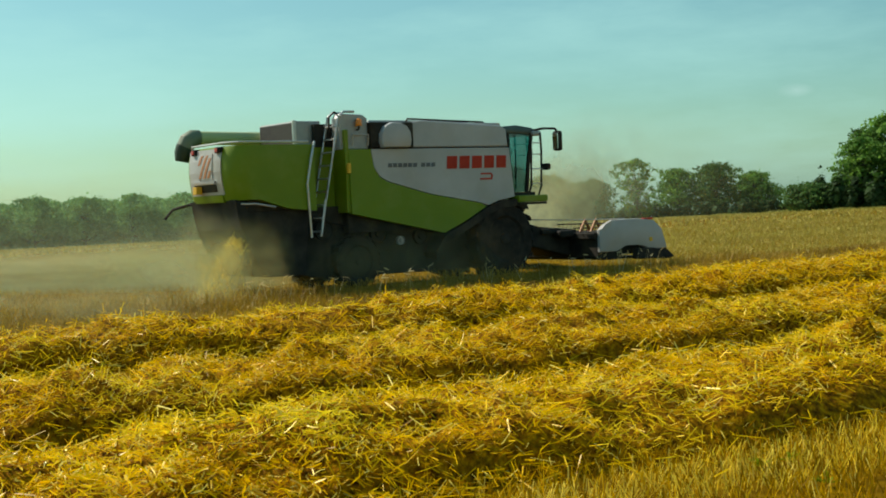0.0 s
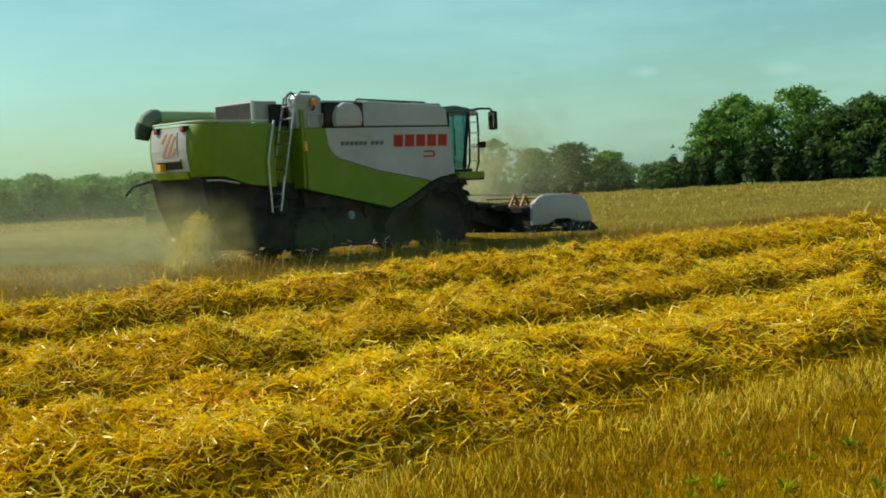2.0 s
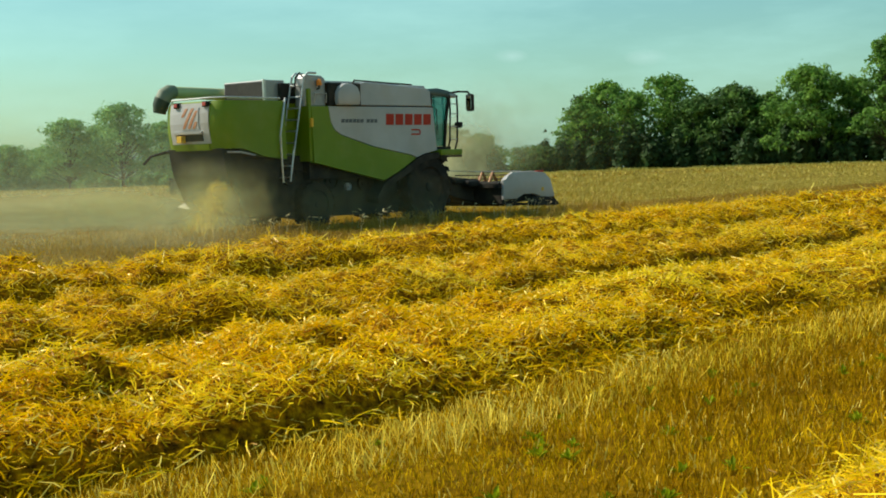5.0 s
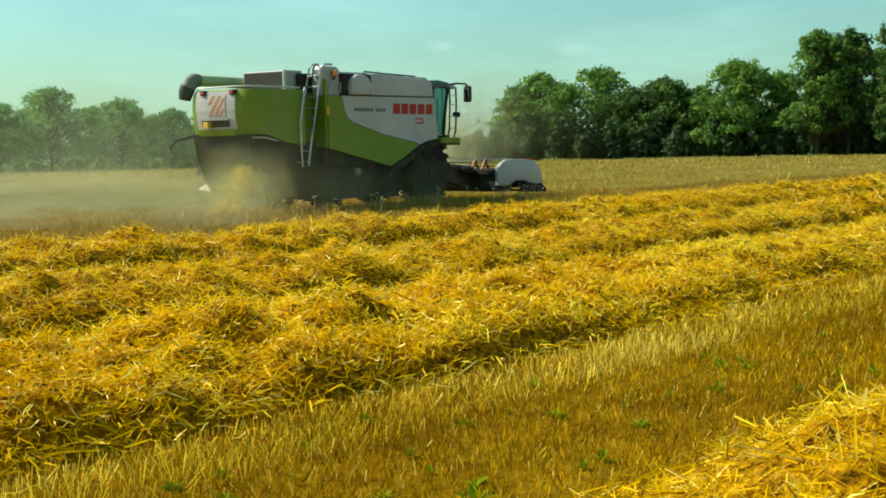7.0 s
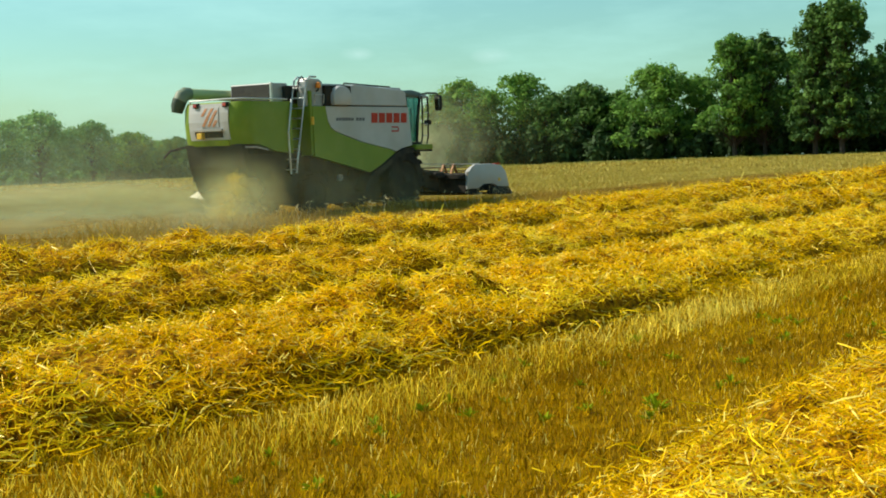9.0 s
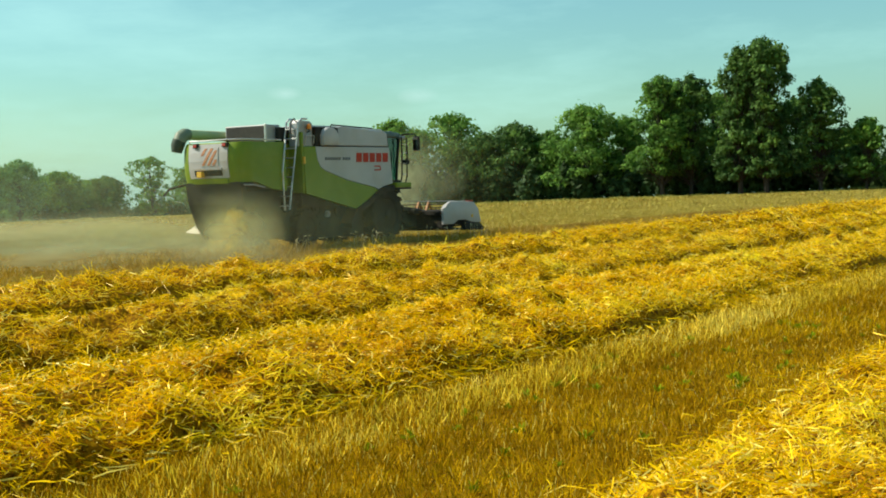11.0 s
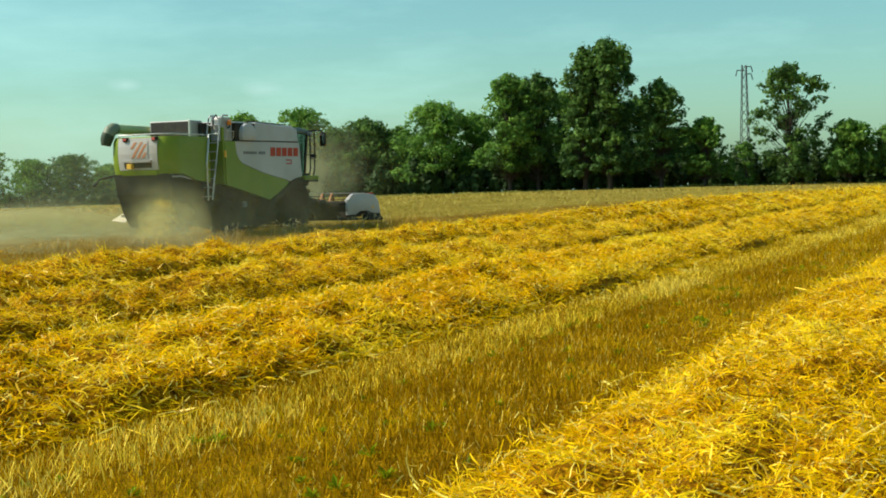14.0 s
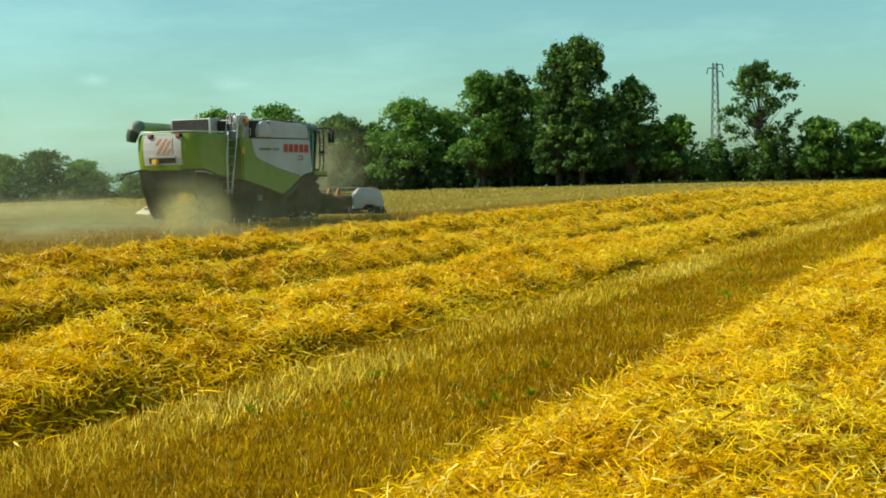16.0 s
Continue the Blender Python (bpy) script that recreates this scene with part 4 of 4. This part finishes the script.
# underbody
under = [(-5.42, 2.0), (-5.2, 1.25), (-4.75, 0.82), (-3.4, 0.78), (-3.1, 0.95), (-0.6, 0.45), (0.6, 0.45), (1.0, 1.2), (1.9, 1.3), (1.9, 1.85), (-3.4, 1.8)]
part("underbody", prism(B(), under, -1.12, 0.52, 0.0, 0.03), BLACK, C, "black dusty underbody")
part("straw_hood", prism(B(), [(-5.46, 2.02), (-5.34, 1.4), (-5.05, 0.75), (-4.75, 0.38), (-3.85, 0.36), (-3.7, 1.75)], -1.34, 0.74, 0.0, 0.02), BLACK, C, "black straw discharge hood")
for x, z, r in ((-1.30, 0.98, 0.10), (-1.9, 1.15, 0.2), (-0.75, 1.05, 0.18), (-3.3, 1.3, 0.22), (-4.3, 1.45, 0.2)):
    smooth(part("pulley", lathe(B(), [(r * 0.3, -0.06), (r * 0.4, -0.02), (r * 0.9, -0.02), (r, -0.05), (r, 0.05)], (x, -1.2, z), 20), GREY if r < 0.15 else BLACK, C))
for a0, b0 in (((-1.30, 0.98), (-3.3, 1.3)), ((-4.3, 1.45), (-3.3, 1.3))):
    part("drive_belt", tube(B(), [(a0[0], -1.25, a0[1] + 0.12), (b0[0], -1.25, b0[1] + 0.18)], 0.018, 5), RUBBER, C)
smooth(part("deflector_arm", tube(B(), [(-5.2, 0.5, 2.02), (-5.45, 0.8, 1.97), (-5.72, 1.08, 1.88), (-5.86, 1.2, 1.68)], 0.032), BLACK, C, "black side deflector arm"))

# folded unloading auger along the far flank
auger = smooth(part("unloading_auger", tube(B(), [(-1.6, 0.92, 3.36), (-3.0, 0.90, 3.40), (-5.16, 0.86, 3.43)], 0.15, 14), PALE, C, "pale green folded unloading auger"))
smooth(part("spout", tube(B(), [(-5.12, 0.86, 3.44), (-5.26, 0.86, 3.43), (-5.38, 0.88, 3.36), (-5.43, 0.91, 3.24)], [0.17, 0.19, 0.20, 0.195], 16), SPOUT, auger, "grey-green spout elbow"))
smooth(part("spout_tip", tube(B(), [(-5.42, 0.92, 3.26), (-5.47, 0.95, 3.1), (-5.50, 0.97, 2.92)], [0.20, 0.195, 0.15], 16), DARK_GREEN, auger, "dark rubber spout tip"))

# header
part("feeder_house", prism(B(), [(2.0, 1.35), (2.0, 0.8), (4.0, 0.32), (4.2, 0.42), (4.2, 0.98), (3.0, 1.1)], -1.0, 0.4, 0.0, 0.03), BLACK, C)
HL, HR = 2.9, -2.02
part("header_trough", prism(B(), [(3.95, 0.30), (3.95, 0.80), (4.08, 0.80), (4.2, 0.36), (5.0, 0.28), (5.6, 0.26), (5.6, 0.21), (4.2, 0.22)], HR, HL, 0.0, 0.0), BLACK, C, "black header trough")
part("header_beam", box(B(), 3.86, 4.02, HR, HL, 0.74, 0.90, 0.02), BLACK, C)
smooth(part("auger_roll", tube(B(), [(4.75, HR + 0.05, 0.55), (4.75, HL - 0.05, 0.55)], 0.2, 14), BLACK, C))


def flight():
    bm = B()
    n = 150
    vs = []
    for i in range(n + 1):
        t = i / n
        y = HR + 0.1 + (HL - HR - 0.2) * t
        a = 2 * math.pi * 7 * (t if t < 0.5 else 1 - t)
        vs.append([bm.verts.new((4.75 + r * math.cos(a), y, 0.55 + r * math.sin(a))) for r in (0.19, 0.30)])
    for u, v in zip(vs, vs[1:]):
        bm.faces.new((u[0], u[1], v[1], v[0]))
    return bm


part("auger_flight", flight(), GREY, C)
for y0 in (HR + 0.03, HL - 0.07):
    part("shield_back", prism(B(), [(3.97, 0.30), (4.0, 0.95), (5.7, 1.05), (6.1, 0.35)], y0, y0 + 0.04), BLACK, C)
shield = [(3.95, 0.42), (3.96, 0.96), (4.10, 1.08), (4.34, 1.19), (5.1, 1.20), (5.60, 1.13), (5.82, 0.92), (5.97, 0.44), (5.5, 0.42), (5.15, 0.54), (4.75, 0.55), (4.45, 0.42)]
for y0, s in ((HR, -1), (HL, 1)):
    bm = prism(B(), shield, y0, y0 + s * 0.12, 0.0, 0.025)
    for v in bm.verts:
        v.co.y += s * 0.14 * (v.co.x - 4.2) * (1 if s * (v.co.y - y0) > 0.05 else 0.9)
    sh = smooth(part("end_shield", bm, WHITE, C, "white header end shield"), 30)
    part("divider_tip", prism(B(), [(5.0, 0.46), (5.95, 0.46), (6.28, 0.2), (6.1, 0.16), (5.0, 0.2)], y0 + s * 0.1, y0 + s * 0.32, 0.0, 0.03), BLACK, sh, "black divider tip")
    part("shield_flap", prism(B(), [(3.98, 0.98), (4.12, 1.10), (4.34, 1.19), (4.30, 1.02)], y0 + s * 0.06, y0 + s * 0.135), WHITE, sh)
    part("amber_reflector", box(B(), 5.42, 5.52, y0 + s * 0.30 - 0.006, y0 + s * 0.30 + 0.006, 0.62, 0.72, 0), YELLOW, sh)
    part("red_reflector", box(B(), 5.3, 5.62, y0 + s * 0.2 - 0.05, y0 + s * 0.2 + 0.05, 1.155, 1.20, 0.008), RED, sh)
# reel with five tine bars
RX, RZ, RR = 5.05, 0.86, 0.40
smooth(part("reel_tube", tube(B(), [(RX, HR + 0.1, RZ), (RX, HL - 0.1, RZ)], 0.06), BLACK, C))
for k in range(5):
    a = 2 * math.pi * k / 5 + 0.5
    x, z = RX + RR * math.cos(a), RZ + RR * math.sin(a) * 0.6
    bar = part("tine_bar", tube(B(), [(x, HR + 0.15, z), (x, HL - 0.15, z)], 0.02, 6), BLACK, C)
    bm = B()
    for i in range(30):
        y = HR + 0.2 + (HL - HR - 0.4) * i / 29
        tube(bm, [(x, y, z), (x - 0.05, y, z - 0.18)], 0.006, 3)
    tagged(part("tines", bm, BLACK, bar), kind="stuff")
for y in (HR + 0.3, MID, HL - 0.3):
    for k in range(5):
        a = 2 * math.pi * k / 5 + 0.5
        part("reel_spoke", tube(B(), [(RX, y, RZ), (RX + RR * math.cos(a), y, RZ + RR * math.sin(a) * 0.6)], 0.016, 5), RUST_ORANGE, C)
for y in (-0.45, -0.85):
    smooth(part("reel_bracket", tube(B(), [(4.74, y, 0.74), (5.0, y, 1.19), (5.26, y, 0.74)], 0.048, 6), REEL_BROWN, C, "brown-orange reel bracket"))
part("reel_bar", tube(B(), [(2.7, -1.0, 1.28), (3.98, -1.3, 1.22), (5.0, -1.9, 1.2)], 0.014, 5), GREY, C)
part("header_pipes", box(box(B(), 3.4, 3.86, -1.3, 0.9, 0.80, 0.98, 0.05), 3.0, 3.5, -1.1, -0.4, 0.9, 1.05, 0.05), BLACK, C)
# black panels added to fill the space below the body with shade
part("shade_panel", prism(B(), [(-2.0, 1.42), (-2.0, 0.25), (0.62, 0.22), (0.75, 1.2), (-0.3, 1.05)], -1.16, -1.08, 0.0, 0.02), BLACK, C, "black panel between the wheels, standing in for the shade there")
part("shade_panel", prism(B(), [(-4.9, 1.7), (-4.7, 0.5), (-3.1, 0.22), (-3.1, 1.65)], -1.18, -1.10, 0.0, 0.02), BLACK, C)
# tilted cream plate, added in place of a bright patch low at the rear
plate = B()
prism(plate, [(-0.30, -0.14), (0.20, -0.22), (0.26, 0.24), (-0.04, 0.14)], -0.012, 0.012, 0.0, 0.0)
bmesh.ops.transform(plate, matrix=pose(-4.4, 1.35, 0.67, -45, 0, -78), verts=plate.verts)
part("bright_patch_plate", plate, PATCH_CREAM, C, "small cream plate put in for a bright patch low at the rear")
part("plate_stay", tube(B(), [(-4.4, 1.36, 0.72), (-4.3, 0.5, 0.9)], 0.02, 6), BLACK, C)


# ---- lattice pole behind the trees ----
def lattice_pole(x, y, height):
    z = float(ground_z(x, y))
    root = new("power_pole")
    root.location = (x, y, z)
    tagged(root, "slim grey lattice power pole beyond the trees", "power pole")
    for sx in (-1, 1):
        for sy in (-1, 1):
            part("leg", tube(B(), [(sx * 1.75, sy * 1.75, -0.3), (sx * 0.7, sy * 0.7, height)], 0.17, 4), STEEL, root)
    for k in range(14):
        for s in (-1, 1):
            w0, w1 = 1.75 - 1.05 * k / 14, 1.75 - 1.05 * (k + 1) / 14
            z0, z1 = height * k / 14, height * (k + 1) / 14
            part("brace", tube(B(), [(-s * w0, -w0, z0), (s * w1, -w1, z1)], 0.10, 4), STEEL, root)
            part("brace", tube(B(), [(-w0, -s * w0, z0), (-w1, s * w1, z1)], 0.10, 4), STEEL, root)
    for zz, s in ((0.985, 1), (0.955, -1), (0.925, 1)):
        arm = part("cross_arm", tube(B(), [(0, 0, height * zz), (s * 1.3, -s * 2.3, height * (zz + 0.004))], 0.18, 4), STEEL, root)
        part("insulator", tube(B(), [(s * 1.3, -s * 2.3, height * zz), (s * 1.5, -s * 2.7, height * (zz - 0.045))], 0.2, 6), STEEL, arm)
    return root


a = radians(12.72)
px, py = -37 + 495 * math.cos(a), EYE_Y + 495 * math.sin(a)
lattice_pole(px, py, EYE_Z + 495 * math.tan(radians(4.36)) - float(ground_z(px, py)))

# ---- straw leaving the machine, chaff and dust in the air ----
DUST = material("dust", [(0.66, 0.58, 0.32), (0.74, 0.66, 0.40)], 0.95, scale=1.0, through_light=0.5)
CHAFF = material("chaff", [(0.70, 0.54, 0.04), (0.88, 0.73, 0.11)], 0.8, scale=2.0, island=0.3, through_light=0.5)


def specks(name, pos, size, mat, rng, label, category):
    n = len(pos)
    s = (size * rng.uniform(0.6, 1.4, n))[:, None, None]
    v = pos[:, None, :] + rng.normal(size=(n, 3, 3)) * s
    return tagged(from_arrays(name, v.reshape(-1, 3), np.arange(3 * n).reshape(n, 3), mat), label, category, kind="stuff")


def plume(rng, n, start, drift, spread0, spread1, power=1.0):
    """Points along a drifting, widening plume with uneven billows."""
    t = rng.random(n) ** power
    p = np.asarray(start) + t[:, None] * np.asarray(drift)
    w = np.asarray(spread0) + (np.asarray(spread1) - np.asarray(spread0)) * t[:, None]
    p = p + rng.normal(size=(n, 3)) * w
    keep = value_noise(p[:, 0] + p[:, 1] * 0.6, p[:, 2] * 1.6 + p[:, 1] * 0.3, 1.1, 31) > 0.22 + 0.4 * rng.random(n)
    p = p[keep]
    p[:, 2] = np.abs(p[:, 2] - 0.05) + 0.05
    return p


rng = np.random.default_rng(77)
dust = np.concatenate([
    plume(rng, 12000, (-5.3, -0.4, 0.6), (-9, 3.5, -0.1), (0.5, 0.6, 0.4), (2.2, 2.0, 0.35), 0.8),
    plume(rng, 8000, (3.2, 0.8, 1.0), (3.0, 3.0, 1.3), (0.5, 0.5, 0.35), (1.1, 1.2, 0.8)),
])
specks("dust_cloud", dust, 0.0052, DUST, rng, "pale tan dust hanging round the working machine", "dust")


def veil_material(name, colour, density, seed):
    """Hanging dust: see-through, thinning out from the middle of the billow and broken up by noise."""
    m = bpy.data.materials.new(name)
    m.use_nodes = True
    n, k = m.node_tree.nodes, m.node_tree.links
    n.remove(n["Principled BSDF"])
    co, gr, no = n.new("ShaderNodeTexCoord"), n.new("ShaderNodeTexGradient"), n.new("ShaderNodeTexNoise")
    gr.gradient_type = "SPHERICAL"
    no.noise_dimensions = "4D"
    no.inputs["W"].default_value = seed
    no.inputs["Scale"].default_value, no.inputs["Detail"].default_value = 1.7, 5.0
    k.new(co.outputs["Object"], gr.inputs["Vector"])
    k.new(co.outputs["Object"], no.inputs["Vector"])
    mr = n.new("ShaderNodeMapRange")
    mr.inputs["From Min"].default_value, mr.inputs["From Max"].default_value = 0.25, 0.70
    k.new(no.outputs["Fac"], mr.inputs["Value"])
    ease = n.new("ShaderNodeMapRange")
    ease.interpolation_type = "SMOOTHSTEP"
    ease.inputs["From Max"].default_value = 0.75
    k.new(gr.outputs["Fac"], ease.inputs["Value"])
    mu, mu2 = n.new("ShaderNodeMath"), n.new("ShaderNodeMath")
    mu.operation = mu2.operation = "MULTIPLY"
    k.new(ease.outputs["Result"], mu.inputs[0])
    k.new(mr.outputs["Result"], mu.inputs[1])
    k.new(mu.outputs[0], mu2.inputs[0])
    mu2.inputs[1].default_value = density
    di, tl, tp, half, mix = (n.new(t) for t in ("ShaderNodeBsdfDiffuse", "ShaderNodeBsdfTranslucent", "ShaderNodeBsdfTransparent", "ShaderNodeMixShader", "ShaderNodeMixShader"))
    for b in (di, tl):
        b.inputs["Color"].default_value = (*colour, 1)
    k.new(di.outputs[0], half.inputs[1])
    k.new(tl.outputs[0], half.inputs[2])
    k.new(mu2.outputs[0], mix.inputs["Fac"])
    k.new(tp.outputs[0], mix.inputs[1])
    k.new(half.outputs[0], mix.inputs[2])
    k.new(mix.outputs[0], n["Material Output"].inputs["Surface"])
    return m


def billow(x, y, z, length, height, colour, density, seed, yaw=-52):
    """One bowed sheet of drifting dust."""
    u, w = np.meshgrid(np.linspace(-1, 1, 33), np.linspace(-1, 1, 17), indexing="ij")
    v = np.stack([u, 0.12 * np.cos(u * 2.2 + seed) + 0.05 * np.sin(w * 3 + seed), w], -1).reshape(-1, 3)
    i, j = np.meshgrid(np.arange(32), np.arange(16), indexing="ij")
    q = (i * 17 + j).ravel()
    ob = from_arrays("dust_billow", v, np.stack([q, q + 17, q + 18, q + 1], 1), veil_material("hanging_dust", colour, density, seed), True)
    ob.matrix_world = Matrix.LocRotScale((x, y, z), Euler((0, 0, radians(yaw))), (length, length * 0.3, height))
    return tagged(ob, "pale sheet of dust haze drifting off the working harvester", "dust", "dust round the harvester", "stuff")


TAN = (0.76, 0.69, 0.36)
GOLD = (0.84, 0.75, 0.25)
billow(-6.4, 5.0, 0.28, 8.5, 1.05, (0.88, 0.86, 0.50), 0.95, 1.0)
billow(-4.8, 3.0, 0.45, 3.6, 1.15, (0.84, 0.80, 0.44), 0.75, 2.0)
billow(-5.8, -0.9, 0.45, 0.75, 1.05, GOLD, 1.0, 9.0)
billow(-5.4, -1.9, 0.65, 1.1, 1.15, (0.80, 0.73, 0.32), 0.52, 3.5)
billow(-6.1, -1.2, 1.1, 0.95, 0.85, (0.82, 0.77, 0.38), 0.4, 14.0)
billow(-11.0, -2.2, 0.16, 4.8, 0.78, (0.88, 0.86, 0.50), 0.8, 21.0)
billow(-6.5, -2.2, 0.75, 1.25, 1.2, (0.84, 0.80, 0.42), 0.5, 18.0)
billow(-14.5, -8.5, 0.9, 4.6, 2.3, (0.80, 0.80, 0.48), 0.17, 23.0, -57)
billow(-7.6, -2.6, 0.45, 1.8, 0.95, (0.86, 0.84, 0.48), 0.55, 3.0)
billow(-2.4, -2.9, 0.6, 3.2, 1.0, TAN, 0.2, 4.0)
billow(4.7, 0.9, 1.4, 1.4, 1.45, (0.86, 0.82, 0.50), 1.0, 5.0)
billow(5.3, 0.5, 1.85, 1.6, 1.9, (0.84, 0.80, 0.48), 0.95, 6.0)
billow(6.0, -0.2, 2.4, 1.7, 2.0, (0.84, 0.80, 0.48), 0.4, 8.0)
# wide greenish sheet added as haze in front of the far left trees
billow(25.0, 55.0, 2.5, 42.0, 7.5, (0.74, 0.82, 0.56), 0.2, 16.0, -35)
billow(13.0, 6.0, 2.2, 7.0, 2.8, TAN, 0.13, 12.0)
billow(-8.0, 10.0, 0.25, 14.0, 1.1, (0.82, 0.84, 0.54), 0.45, 7.0)
n = 3000
t = rng.random(n)
pos = np.stack([-5.25 - 0.6 * t + rng.normal(0, 0.06 + 0.14 * t, n), -1.0 + rng.normal(0, 0.14 + 0.22 * t, n), 1.15 - 1.2 * t ** 1.3 + rng.normal(0, 0.07, n)], 1)
pos[:, 2] = np.maximum(pos[:, 2], 0.03)
d = np.stack([rng.normal(-0.5, 0.5, n), rng.normal(0, 0.5, n), rng.normal(-1, 0.5, n)], 1)
v, f = ribbons(pos, d, rng.uniform(0.05, 0.18, n), np.full(n, 0.010), rng)
tagged(from_arrays("falling_straw", v, f, CHAFF), "yellow straw pouring from the discharge hood", "straw", kind="stuff")

# ---- weeds in the stubble ----
def weed(x, y, size, seed):
    r = np.random.default_rng(seed)
    root = new("weed")
    root.location = (x, y, float(ground_z(x, y)))
    tagged(root, "small green leafy weed in the stubble", "weed", "weeds in the stubble")
    n = int(r.integers(14, 24))
    bm = B()
    for k in range(n):
        th, el, ln = r.uniform(0, 6.28), r.uniform(0.3, 1.3), size * r.uniform(0.6, 1.2)
        dr = Vector((math.cos(th) * math.cos(el), math.sin(th) * math.cos(el), math.sin(el)))
        sd = dr.cross(Vector((0, 0, 1))).normalized() * ln * 0.13
        p0, p1, p2 = Vector((0, 0, 0)), dr * ln * 0.55, dr * ln + Vector((0, 0, -0.2 * ln))
        vs = [bm.verts.new(p) for p in (p0, p1 - sd, p2, p1 + sd)]
        bm.faces.new(vs)
    part("leaves", bm, WEED, root)
    return root


r = np.random.default_rng(9)
weed(-23.6, -22.2, 0.13, 1)
weed(-23.4, -22.05, 0.11, 2)
for k in range(170):
    weed(float(r.uniform(-33, -6)), float(r.uniform(-22.7, -20.4)), float(r.uniform(0.04, 0.11)), 10 + k)
